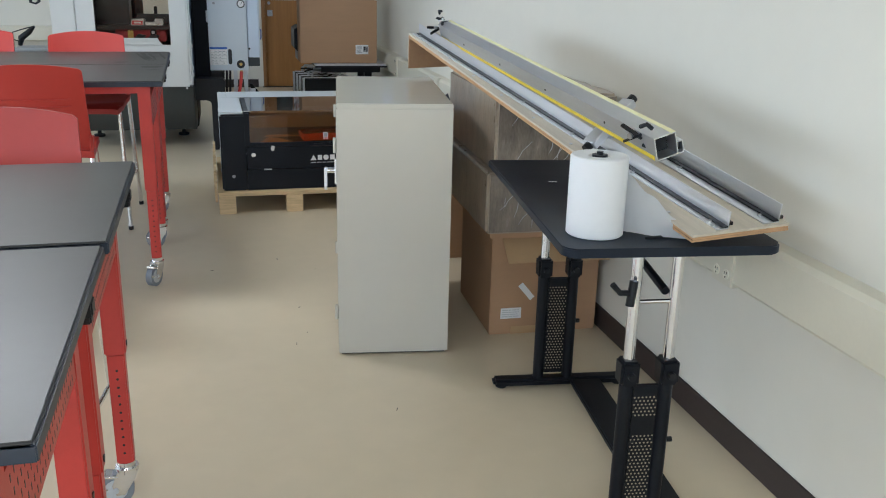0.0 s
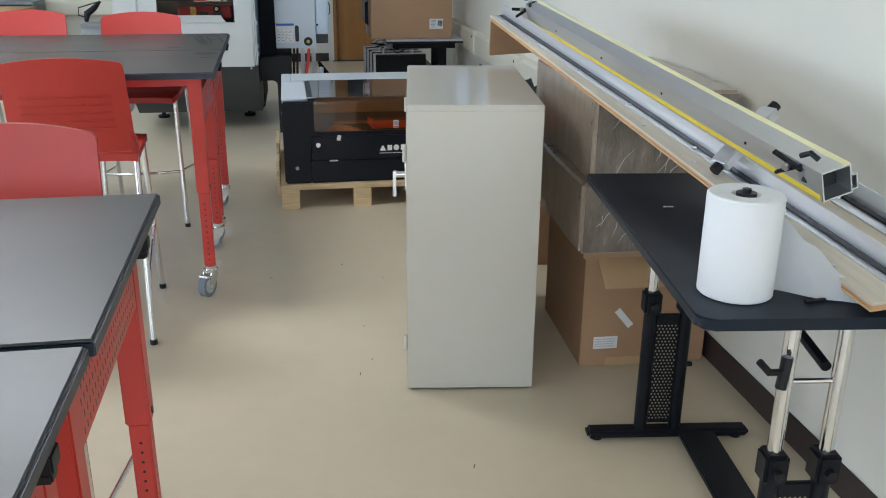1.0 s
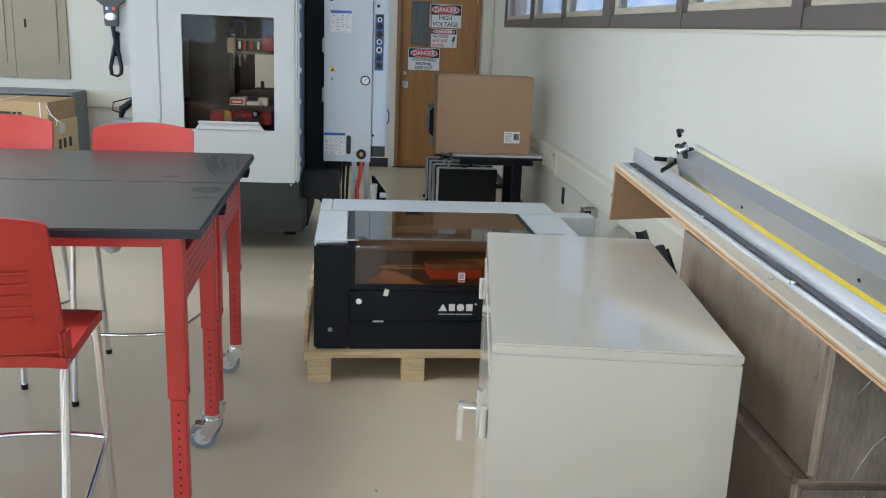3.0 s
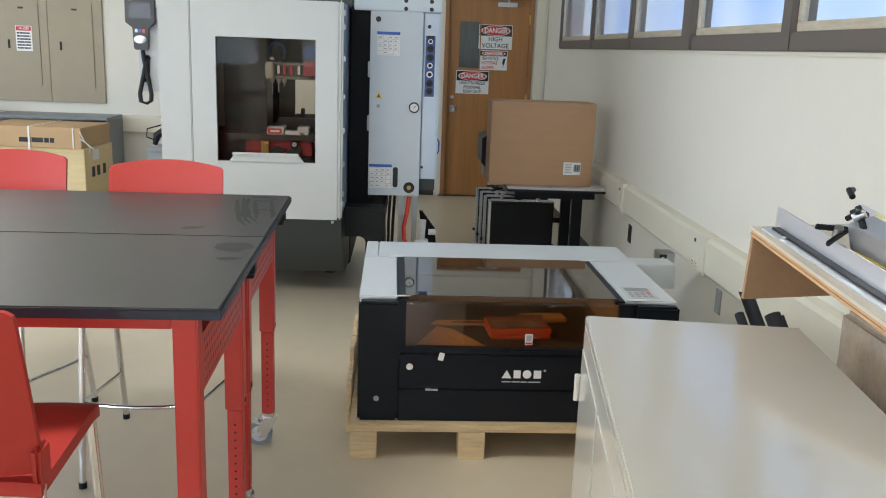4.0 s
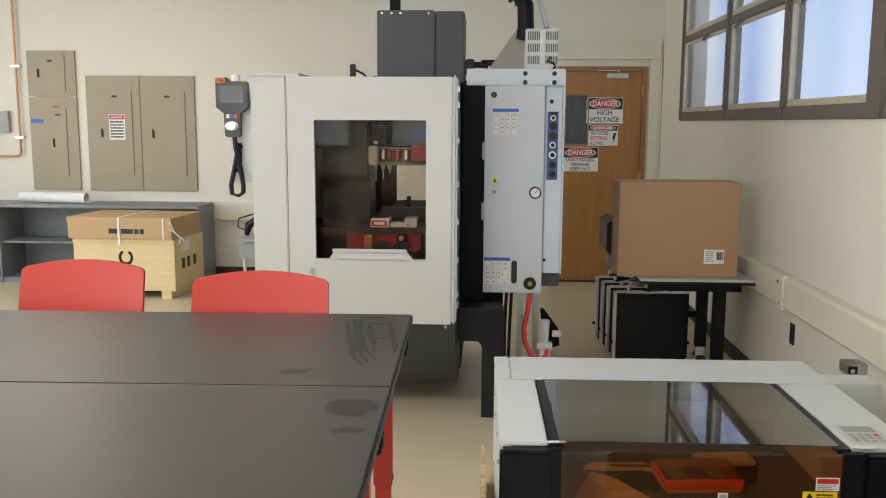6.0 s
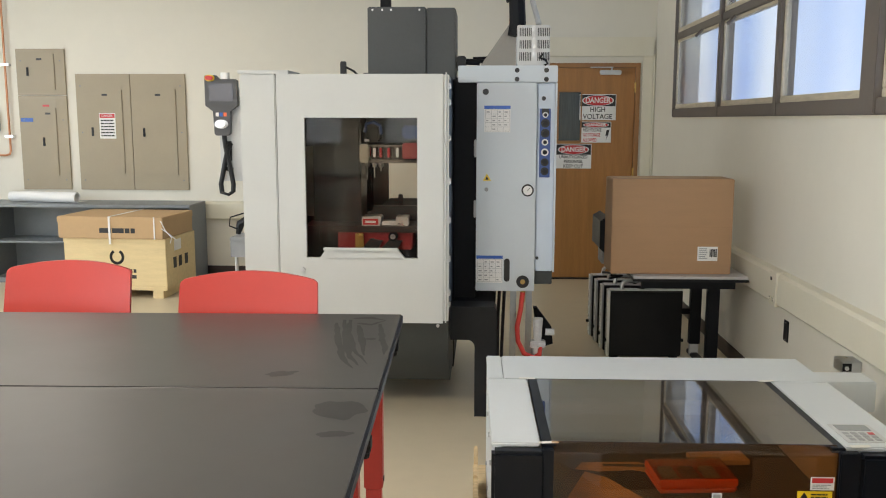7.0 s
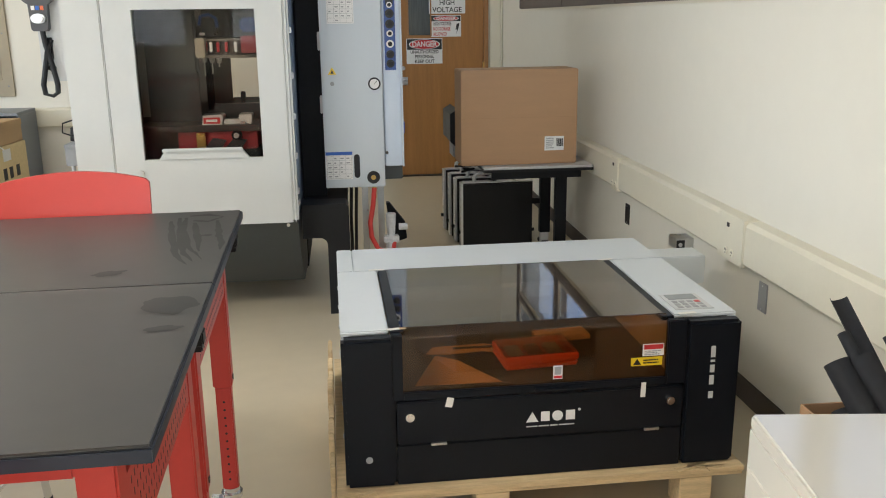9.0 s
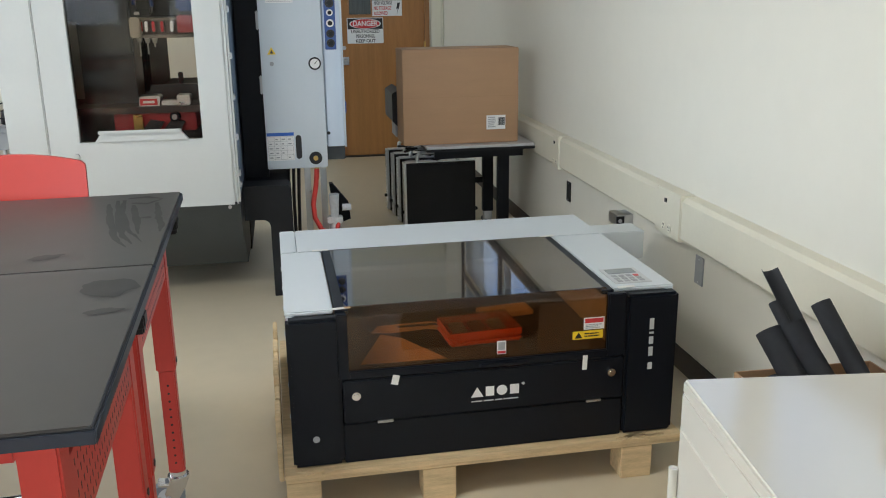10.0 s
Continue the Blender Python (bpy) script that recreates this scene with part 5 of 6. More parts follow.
f = ring(B(), (SEAM + 0.002, MX1 - 0.03, MZ0, MZ1), (wx0, wx1, wz0, wz1), 0, 0.03)
dr = part("front_door", f, MILLW, ml, "white sheet-metal front door")
part("door_edge", bx(MX1 - 0.03, MX1, -0.004, 0.035, MZ0, MZ1 + 0.008, 0.012, seg=3), MILLW, ml)
part("glass", bx(wx0, wx1, 0.018, 0.024, wz0, wz1), MILLGL, dr, "tinted safety glass").visible_shadow = False
h = B()
prism(h, [(wx0 + 0.07, wz0 + 0.002), (wx1 - 0.065, wz0 + 0.002), (wx1 - 0.105, wz0 + 0.05), (wx0 + 0.105, wz0 + 0.05)], "y", -0.012, 0.012)
box(h, wx0 + 0.09, wx1 - 0.095, -0.03, -0.010, wz0 + 0.040, wz0 + 0.056, 0.004)
part("door_handle", h, MILLW, dr, "white ledge handle")
part("lock", rod(B(), (SEAM + 0.12, 0, 0.862), (SEAM + 0.12, -0.014, 0.862), 0.013, 14), STEEL, dr)
part("bolt", rod(B(), (MX1 - 0.055, 0, MZ0 - 0.012), (MX1 - 0.055, -0.006, MZ0 - 0.012), 0.009, 10), STEEL, ml)
f = B()
box(f, MX1 - 0.028, MX1 - 0.004, 0.036, 0.85, MZ0 + 0.02, MZ1, 0.003)
part("side_panel", f, mat("side_blue_grey", (0.20, 0.25, 0.32), 0.4, var=0.15), ml, "blue-grey side panel")
h = B()
for z in (1.78, 1.70, 1.52, 1.30, 1.10, 0.90, 0.72, 0.66):
    box(h, MX1 - 0.006, MX1 + 0.008, 0.06, 0.10, z, z + 0.03, 0.003)
part("side_clips", h, STEEL, ml, kind="stuff")
# interior
DARKIN = mat("machine_inside", (0.030, 0.030, 0.031), 0.35, var=0.3, scale=5, spec=0.5)
part("inner_back", bx(SEAM, 0.035, 0.66, 0.68, 0.75, MZ1 - 0.02), DARKIN, ml)
part("inner_back", bx(0.035, MX1 - 0.03, 0.66, 0.68, 1.40, MZ1 - 0.02), DARKIN, ml)
part("inner_back", bx(0.035, MX1 - 0.03, 0.66, 0.68, 0.75, 1.09), DARKIN, ml)
part("inner_side", bx(SEAM, SEAM + 0.012, 0.04, 0.66, 0.75, MZ1 - 0.02), DARKIN, ml)
# pale panel added where a side opening would show the bright wall
part("side_opening_panel", bx(-0.305, -0.252, 0.640, 0.655, 1.07, 1.476, 0.002), MILLW, ml, "pale panel in place of a side opening to the bright wall")
part("inner_roof", bx(SEAM, MX1 - 0.03, 0.04, 0.66, MZ1 - 0.03, MZ1 - 0.02), DARKIN, ml)
part("inner_floor", bx(SEAM, MX1 - 0.03, 0.04, 0.68, 0.73, 0.75), DARKIN, ml)
part("spindle_column", bx(-0.215, 0.050, 0.40, 0.655, 0.80, MZ1 - 0.04, 0.006), DARKIN, ml, "dark spindle column")
part("spindle_column", bx(-0.10, 0.06, 0.34, 0.40, 1.32, 1.62, 0.012), MILLG, ml, "dark spindle head")
hz = B()
rod(hz, (0.255, 0.40, 1.496), (0.255, 0.40, 1.484), 0.185, 36)
rod(hz, (0.255, 0.40, 1.415), (0.255, 0.40, 1.400), 0.192, 36)
car = part("tool_carousel", hz, mat("carousel_grey", (0.20, 0.175, 0.15), 0.4, var=0.2), ml, "round tool changer")
part("drum", rod(B(), (0.255, 0.40, 1.484), (0.255, 0.40, 1.415), 0.150, 28), mat("carousel_drum", (0.10, 0.075, 0.065), 0.4), car)
for k in range(14):
    a = radians(-178 + 15.5 * k)
    x, y = 0.255 + 0.170 * math.cos(a), 0.40 + 0.170 * math.sin(a)
    part("red_clip", bx(x - 0.007, x + 0.007, y - 0.010, y + 0.010, 1.430, 1.480, 0.003), SIGNR if k % 3 else STEEL, car)
    if k in (1, 3, 4, 9, 10, 12):
        t2 = rod(B(), (x, y, 1.40), (x, y, 1.375), 0.016, 12, 0.010)
        rod(t2, (x, y, 1.375), (x, y, 1.375 - (0.07 if k == 1 else 0.055 if k == 3 else 0.02)), 0.004 if k < 5 else 0.014, 8)
        part("tool_holder", t2, STEEL, car)
part("housing", bx(0.066, 0.115, 0.24, 0.34, 1.400, 1.500, 0.006), mat("changer_cream", (0.42, 0.38, 0.30), 0.45), car, "cream changer housing")
mblue = mat("motor_blue", (0.02, 0.06, 0.22), 0.4)
mt = part("changer_motor", bx(0.10, 0.17, 0.28, 0.38, 1.512, 1.595, 0.010), BLACK, ml, "black motor block")
part("blue_cover", sweep(B(), [(0.09, 0.275, 1.56), (0.10, 0.275, 1.605), (0.14, 0.275, 1.615), (0.175, 0.275, 1.595), (0.18, 0.275, 1.55)], 0.009, 8), mblue, mt, "blue cable")
part("white_tag", bx(0.09, 0.115, 0.272, 0.279, 1.512, 1.526), WHITE, mt)
part("changer_motor", bx(0.29, 0.40, 0.28, 0.38, 1.527, 1.597, 0.012), mblue, ml, "blue motor housing")
part("red_guard", bx(0.30, 0.45, 0.19, 0.21, 1.425, 1.508, 0.004), mat("guard_red", (0.30, 0.03, 0.035), 0.4), ml, "dark red guard")
part("work_table", bx(-0.24, 0.50, 0.20, 0.48, 1.032, 1.066, 0.004), mat("cast_iron", (0.06, 0.05, 0.048), 0.35, 0.6), ml, "dark slotted work table")
sd = part("saddle", bx(-0.055, 0.348, 0.24, 0.46, 0.935, 1.030, 0.006), mat("saddle_red", (0.36, 0.025, 0.03), 0.4), ml, "red casting")
for x in (0.065, 0.17):
    part("way_wiper", prism(B(), [(x, 0.930), (x + 0.09, 0.930), (x + 0.125, 0.985), (x + 0.06, 0.998)], "y", 0.205, 0.236), DARKIN, sd, "dark way wiper")
part("coolant_fitting", bx(0.046, 0.090, 0.190, 0.204, 0.945, 1.028, 0.003), BRASS, ml, "brass coloured bracket")
part("hand_knob", rod(B(), (0.247, 0.236, 1.012), (0.247, 0.19, 1.012), 0.025, 20), MILLB, ml)
part("hand_knob_face", rod(B(), (0.247, 0.19, 1.012), (0.247, 0.186, 1.012), 0.014, 16), STEEL, ml)
vs = B()
prism(vs, [(0.076, 1.067), (0.176, 1.067), (0.183, 1.108), (0.170, 1.118), (0.082, 1.114)], "y", 0.215, 0.33)
vi = part("vise", vs, STEEL, ml, "steel machine vise")
part("jaw", bx(0.262, 0.328, 0.215, 0.33, 1.067, 1.116, 0.004), STEEL, vi)
part("screw", bx(0.183, 0.262, 0.235, 0.31, 1.067, 1.090, 0.003), STEEL, vi)
part("vise_mark", bx(0.084, 0.168, 0.2125, 0.2145, 1.072, 1.104), SIGNR, vi, "plain red marking")
part("vise_mark", bx(0.098, 0.154, 0.2105, 0.2120, 1.082, 1.094), WHITE, vi, "plain white bar")
part("lamp_post", bx(0.239, 0.265, 0.58, 0.60, 1.14, 1.205, 0.003), BLACK, ml)
part("way_cover", prism(B(), [(0.06, 1.05), (0.50, 1.05), (0.50, 1.142), (0.10, 1.142), (0.09, 1.11), (0.06, 1.10)], "y", 0.56, 0.60), DARKIN, ml)
# base and rear body
f = B()
prism(f, [(0.03, MZ0 - 0.004), (1.55, MZ0 - 0.004), (1.55, 0.10), (0.42, 0.16), (0.10, 0.42)], "x", -0.46, 0.545)
part("chip_base", f, MILLG, ml, "dark grey sloping base")
part("rear_body", bx(-0.40, 0.06, 0.86, 1.75, 0.10, 1.80, 0.01), MILLB, ml, "black machine body")
part("rear_base", bx(0.06, 0.55, 0.86, 1.75, 0.10, 1.08, 0.01), MILLB, ml)
CAST = mat("machine_casting", (0.010, 0.011, 0.013), 0.5, var=0.25, scale=4, spec=0.35)
part("right_body", bx(0.556, 0.69, 0.52, 1.6, 0.56, 1.86, 0.01), MILLB, ml, "black machine body")
f = B()
prism(f, [(0.552, 0.62), (0.552, 0.435), (0.645, 0.435)] + arc(0.645, 0.395, 0.04, 90, 0, 5) + [(0.685, 0.0), (0.806, 0.0), (0.806, 0.60), (0.79, 0.62)], "y", 0.26, 0.42)
part("right_base", f, CAST, ml, "dark grey casting with a square foot")
part("right_base", bx(0.556, 0.80, 0.424, 1.5, 0.44, 0.615, 0.01), MILLB, ml)
for x in (-0.36, 0.40):
    for y in (1.05, 1.5):
        fb = B()
        rod(fb, (x, y, 0), (x, y, 0.02), 0.05, 16)
        rod(fb, (x, y, 0.02), (x, y, 0.17), 0.018, 10)
        part("levelling_foot", fb, MILLB, ml)
cl = part("column_cover", bx(0.066, 0.395, 0.63, 1.05, MZ1, 2.255, 0.006), MILLG, ml, "dark grey column cover")
part("column_cover", bx(0.397, 0.562, 0.65, 1.05, MZ1, 2.252, 0.006), MILLG, ml, "dark grey column cover")
h = B()
for x in (0.095, 0.15, 0.20, 0.36):
    rod(h, (x, 0.629, 2.238), (x, 0.625, 2.238), 0.006, 8)
part("bolt", h, STEEL, cl)
part("conduit", bx(0.125, 0.185, 0.75, 0.80, 2.255, 2.75, 0.004), MILLB, ml)
h = B()
box(h, 0.57, 0.62, 0.70, 0.90, 1.90, 1.99, 0.006)
rod(h, (0.62, 0.75, 1.96), (0.70, 0.75, 1.955), 0.018, 10)
sweep(h, [(0.70, 0.75, 1.965), (0.78, 0.75, 1.95), (0.84, 0.72, 1.90), (0.86, 0.7, 1.86)], 0.012, 8)
sweep(h, [(0.66, 0.78, 1.98), (0.76, 0.8, 1.985), (0.83, 0.78, 1.92)], 0.009, 8)
part("servo_plug", h, BLACK, ml)
h = B()
box(h, -0.03, 0.0, 0.24, 0.27, MZ1, 1.93, 0.004)
sweep(h, [(0.0, 0.25, 1.90), (0.04, 0.25, 1.88), (0.06, 0.25, 1.86)], 0.006, 8)
box(h, 0.09, 0.12, 0.24, 0.26, MZ1, 1.87, 0.003)
part("top_bracket", h, BLACK, ml)
# cable chain arching over to the control cabinet
ch = part("cable_chain", sweep(B(), [(0.50, 1.0, 2.62), (0.62, 0.85, 2.50), (0.76, 0.72, 2.41), (0.86, 0.64, 2.35), (0.905, 0.62, 2.28), (0.91, 0.62, 2.16), (0.90, 0.62, 2.09)], 0.046, 8), MILLB, ml, "black cable chain")
for k in range(9):
    t3 = k / 8
    p = Vector((0.60, 0.86, 2.52)).lerp(Vector((0.88, 0.63, 2.32)), t3)
    part("chain_link", bx(-0.012, 0.012, -0.05, 0.05, -0.05, 0.05, 0.006, m=Matrix.Translation(p) @ pose(0, 0, 0, 0, 38, 0)), MILLB, ch)
h = B()
prism(h, [(0.70, 1.93), (0.93, 1.93), (0.93, 2.17), (0.87, 2.17)], "y", 0.70, 0.715)
part("chain_bracket", h, mat("bracket_grey", (0.30, 0.28, 0.25), 0.5), ml)
part("air_line", sweep(B(), [(0.98, 0.75, 2.95), (0.975, 0.75, 2.40), (1.0, 0.72, 2.28), (1.03, 0.66, 2.16)], 0.016, 10), LGREY, ml, "grey flexible conduit")

# hand-held control pendant on the left of the machine
pd = thing("control_pendant", "dark control pendant with a screen, dial and red stop button", "control panel", pose(-0.66, 11.50, 0.615) @ Matrix.Diagonal((1, 1, 0.67, 1)))
f = B()
prism(f, [(-0.085, 1.62), (-0.055, 1.585), (-0.045, 1.575), (-0.04, 1.40), (-0.03, 1.385), (0.03, 1.385), (0.04, 1.40), (0.045, 1.575), (0.055, 1.585), (0.085, 1.62), (0.085, 1.81), (0.075, 1.825), (-0.01, 1.825), (-0.03, 1.855), (-0.078, 1.855), (-0.085, 1.845)], "y", -0.02, 0.02)
part("housing", f, mat("pendant_grey", (0.07, 0.07, 0.075), 0.5), pd)
part("screen", bx(-0.062, 0.066, -0.0225, -0.02, 1.655, 1.79), mat("screen_grey", (0.10, 0.095, 0.11), 0.2), pd, "dull grey screen")
h = B()
rod(h, (-0.055, -0.02, 1.832), (-0.055, -0.03, 1.832), 0.026, 20)
part("stop_collar", h, YEL, pd)
h = B()
rod(h, (-0.055, -0.03, 1.832), (-0.055, -0.045, 1.832), 0.019, 20)
part("stop_button", h, SIGNR, pd, "red stop button")
h = B()
rod(h, (0.02, 0, 1.825), (0.02, 0, 1.875), 0.024, 16)
part("beacon", h, WHITE, pd, "white indicator cap")
h = B()
rod(h, (0.0, -0.02, 1.475), (0.0, -0.032, 1.475), 0.035, 24)
rod(h, (0.0, -0.032, 1.475), (0.0, -0.05, 1.475), 0.028, 24)
part("dial", h, STEEL, pd, "silver jog dial")
for k in range(3):
    part("key", bx(-0.03 + 0.021 * k, -0.014 + 0.021 * k, -0.0225, -0.02, 1.535, 1.565), (WHITE, BLUE, ORANGE)[k], pd)
part("cable", sweep(B(), [(0.005, 0, 1.385), (0.01, 0, 1.30), (0.03, 0, 1.15), (0.048, -0.005, 1.0), (0.045, -0.005, 0.94), (0.02, -0.005, 0.915), (-0.015, -0.005, 0.93), (-0.02, -0.005, 1.0), (0.0, -0.005, 1.13), (0.02, 0.0, 1.27), (0.03, 0.03, 1.32)], 0.013, 10), BLACK, pd, "looped black cable")
part("bracket", bx(-0.03, 0.16, 0.035, 0.06, 1.02, 1.76, 0.004), LGREY, pd, "grey mounting plate")
h = B()
rod(h, (0.02, 0.035, 1.12), (0.02, 0.015, 1.12), 0.02, 14)
box(h, 0.0, 0.035, 0.02, 0.035, 1.18, 1.34, 0.003)
part("connector", h, BLACK, pd)
part("arm", bx(0.05, 0.165, 0.06, 0.10, 1.30, 1.38, 0.004), LGREY, pd)

# small stool table with a tool behind the machine's left side
tt2 = thing("side_stand", "small metal stand with a tool and cables on it", "stand", pose(-1.28, 13.9, 0))
part("top", bx(-0.03, 0.30, -0.15, 0.15, 0.66, 0.69, 0.004), GREY, tt2)
for x in (-0.02, 0.26):
    part("leg", sweep(B(), [(x, 0, 0), (x, 0, 0.66)], 0.014, 10), LGREY, tt2)
part("box", bx(-0.04, 0.25, -0.1, 0.1, 0.52, 0.655, 0.004), GREY, tt2)
h = B()
sweep(h, [(0.0, 0, 0.70), (0.02, 0, 0.78), (0.10, 0, 0.84), (0.16, 0, 0.90)], [0.02, 0.035, 0.03, 0.012], 10)
sweep(h, [(0.02, -0.04, 0.74), (-0.06, -0.04, 0.77), (-0.05, -0.04, 0.84), (0.08, -0.04, 0.88), (0.16, -0.04, 0.90)], 0.006, 8)
part("tool", h, BLACK, tt2, "black tool with a looped cord")

# ---- control cabinet ----
cc = thing("control_cabinet", "white sheet-metal control cabinet with gauges and labels on the machine", "control cabinet", pose(0, 11.75, 0))
f = B()
box(f, 0.686, 1.018, 0, 0.36, 0.667, 1.83, 0.004)
part("body", f, CTRLW, cc)
part("top_bar", bx(0.583, 1.128, -0.003, 0.40, 1.831, 1.922, 0.004), CTRLW, cc)
part("side_section", bx(1.022, 1.118, 0.03, 0.40, 0.778, 1.829, 0.004), mat("cabinet_blue_white", (0.60, 0.68, 0.78), 0.4, var=0.02), cc, "bluish-white recessed section")
part("side_flange", bx(1.118, 1.128, 0.0, 0.40, 0.778, 1.829, 0.002), CTRLW, cc)
h = B()
for x in (0.905, 1.065):
    for z in (1.896, 1.848):
        rod(h, (x, -0.003, z), (x, -0.007, z), 0.013, 16)
rod(h, (0.735, 0.0, 1.78), (0.735, -0.004, 1.78), 0.017, 16)
part("plug", h, SIGNK, cc, "round black hole plugs", kind="stuff")
pnl = part("connector_panel", bx(1.035, 1.095, 0.024, 0.03, 1.31, 1.69, 0.002), mat("panel_blue", (0.04, 0.09, 0.30), 0.4), cc, "dark blue connector strip")
for k, (z, rr, m_) in enumerate(((1.655, 0.016, WHITE), (1.61, 0.024, SIGNK), (1.555, 0.024, SIGNK), (1.505, 0.018, WHITE), (1.45, 0.021, WHITE), (1.395, 0.022, SIGNK), (1.345, 0.022, SIGNK))):
    h = B()
    rod(h, (1.065, 0.024, z), (1.065, 0.015, z), rr, 20)
    c_ = part("connector", h, m_, pnl)
    h = B()
    rod(h, (1.065, 0.015, z), (1.065, 0.010, z), rr * 0.6, 16)
    part("socket", h, BLACK, c_)
part("switch", bx(1.045, 1.085, 0.018, 0.024, 1.655, 1.69, 0.002), SIGNK, pnl)
h = B()
rod(h, (1.055, 0.03, 1.745), (1.055, 0.018, 1.745), 0.012, 10)
part("button", h, SIGNK, cc)


def instruction_label(x0, x1, z0, z1, seed):
    lb = part("instruction_label", bx(x0, x1, -0.002, 0, z0, z1), WHITE, cc, "white instruction label with a blue heading")
    part("heading", bx(x0, x1, -0.003, -0.002, z1 - 0.018, z1), BLUE, lb)
    q = B()
    r = random.Random(seed)
    nx, nz = 4, 5
    for i in range(nx + 1):
        x = x0 + 0.006 + (x1 - x0 - 0.012) * i / nx
        box(q, x - 0.0006, x + 0.0006, -0.0028, -0.002, z0 + 0.006, z1 - 0.022)
    for j in range(nz + 1):
        z = z0 + 0.006 + (z1 - z0 - 0.028) * j / nz
        box(q, x0 + 0.006, x1 - 0.006, -0.0028, -0.002, z - 0.0006, z + 0.0006)
    for i in range(nx):
        for j in range(nz):
            if r.random() < 0.8:
                x, z = x0 + 0.012 + (x1 - x0 - 0.012) * i / nx, z0 + 0.014 + (z1 - z0 - 0.028) * j / nz
                box(q, x, x + 0.02 * r.uniform(0.5, 1), -0.0028, -0.002, z, z + 0.006)
    part("diagram", q, GREY, lb, "fine grey diagram")


instruction_label(0.728, 0.872, 1.56, 1.705, 2)
instruction_label(0.69, 0.838, 0.715, 0.87, 5)
wt = part("warning_triangle", prism(B(), [(0.722, 1.292), (0.768, 1.292), (0.745, 1.332)], "y", -0.002, 0), YEL, cc, "yellow warning triangle")
part("triangle_mark", prism(B(), [(0.736, 1.297), (0.754, 1.297), (0.745, 1.318)], "y", -0.003, -0.002), SIGNK, wt)
h = B()
rod(h, (0.743, 0, 1.243), (0.743, -0.012, 1.243), 0.011, 14)
part("lock", h, GREY, cc)
h = B()
rod(h, (0.972, 0, 1.24), (0.972, -0.014, 1.24), 0.034, 28)
ga = part("pressure_gauge", h, BLACK, cc, "round pressure gauge with a white face")
h = B()
rod(h, (0.972, -0.014, 1.24), (0.972, -0.0155, 1.24), 0.026, 24)
part("dial_face", h, WHITE, ga)
part("needle", box(B(), -0.0015, 0.0015, -0.017, -0.0155, -0.004, 0.022, m=pose(0.972, 0, 1.24) @ Matrix.Rotation(radians(40), 4, "Y")), SIGNK, ga)
part("slot", prism(B(), arc(0.862, 0.838, 0.016, 0, 180, 8) + arc(0.862, 0.737, 0.016, 180, 360, 8), "y", -0.002, 0.0), SIGNK, cc, "long dark slot")
h = B()
rod(h, (0.952, 0, 0.722), (0.952, -0.004, 0.722), 0.036, 24)
part("port", h, SIGNK, cc, "round dark port")
h = B()
rod(h, (0.952, -0.004, 0.722), (0.952, -0.010, 0.722), 0.014, 12)
part("fitting", h, BRASS, cc)
h = B()
rod(h, (1.032, 0.028, 0.855), (1.032, 0.020, 0.855), 0.009, 12)
part("plug", h, SIGNK, cc)
part("side_catch", bx(0.672, 0.686, 0.02, 0.06, 1.42, 1.52, 0.004), LGREY, cc)
part("side_catch", bx(0.672, 0.686, 0.02, 0.06, 1.08, 1.18, 0.004), LGREY, cc)
part("drip_box", bx(1.0, 1.12, 0.05, 0.30, 0.70, 0.777, 0.004), MILLG, cc)
h = B()
sweep(h, [(1.128, 0.3, 0.90), (1.148, 0.3, 0.93), (1.15, 0.3, 0.99), (1.13, 0.3, 1.03)], 0.005, 8)
part("blue_hose", h, mat("blue_hose", (0.02, 0.08, 0.45), 0.35), cc)
for x in (0.885, 0.975):
    part("support_post", bx(x, x + 0.035, 0.06, 0.11, 0.0, 0.667, 0.003), STEEL, cc, "galvanised support post")
part("red_hose", sweep(B(), [(0.955, 0.03, 0.655), (0.945, 0.02, 0.56), (0.925, 0.0, 0.46), (0.93, -0.01, 0.38), (0.965, -0.02, 0.31), (1.02, -0.02, 0.285), (1.055, 0.0, 0.30), (1.06, 0.03, 0.33)], 0.014, 12), REDHOSE, cc, "red air hose")
h = B()
rod(h, (0.955, 0.03, 0.667), (0.955, 0.03, 0.60), 0.012, 10)
part("brass_fitting", h, BRASS, cc)
h = B()
rod(h, (1.045, 0.05, 0.34), (1.045, 0.05, 0.14), 0.034, 14)
rod(h, (1.045, 0.05, 0.50), (1.045, 0.05, 0.36), 0.030, 14, 0.022)
box(h, 1.0, 1.09, 0.02, 0.08, 0.33, 0.37, 0.006)
rod(h, (1.09, 0.05, 0.42), (1.14, 0.05, 0.42), 0.020, 12)
part("air_filter", h, BAGP, cc, "clear air filter bowl")
part("hose_guard", prism(B(), [(1.03, 0.52), (1.05, 0.52), (1.14, 0.40), (1.15, 0.30), (1.06, 0.27)], "y", 0.25, 0.30), MILLB, cc)
wires = mat("wires", (0.03, 0.025, 0.025), 0.5, var=0.4)
for k in range(3):
    part("wire", sweep(B(), [(0.80 + 0.03 * k, 0.3, 0.66), (0.79 + 0.03 * k, 0.28, 0.45), (0.80 + 0.02 * k, 0.3, 0.08)], 0.010, 8), wires, cc)
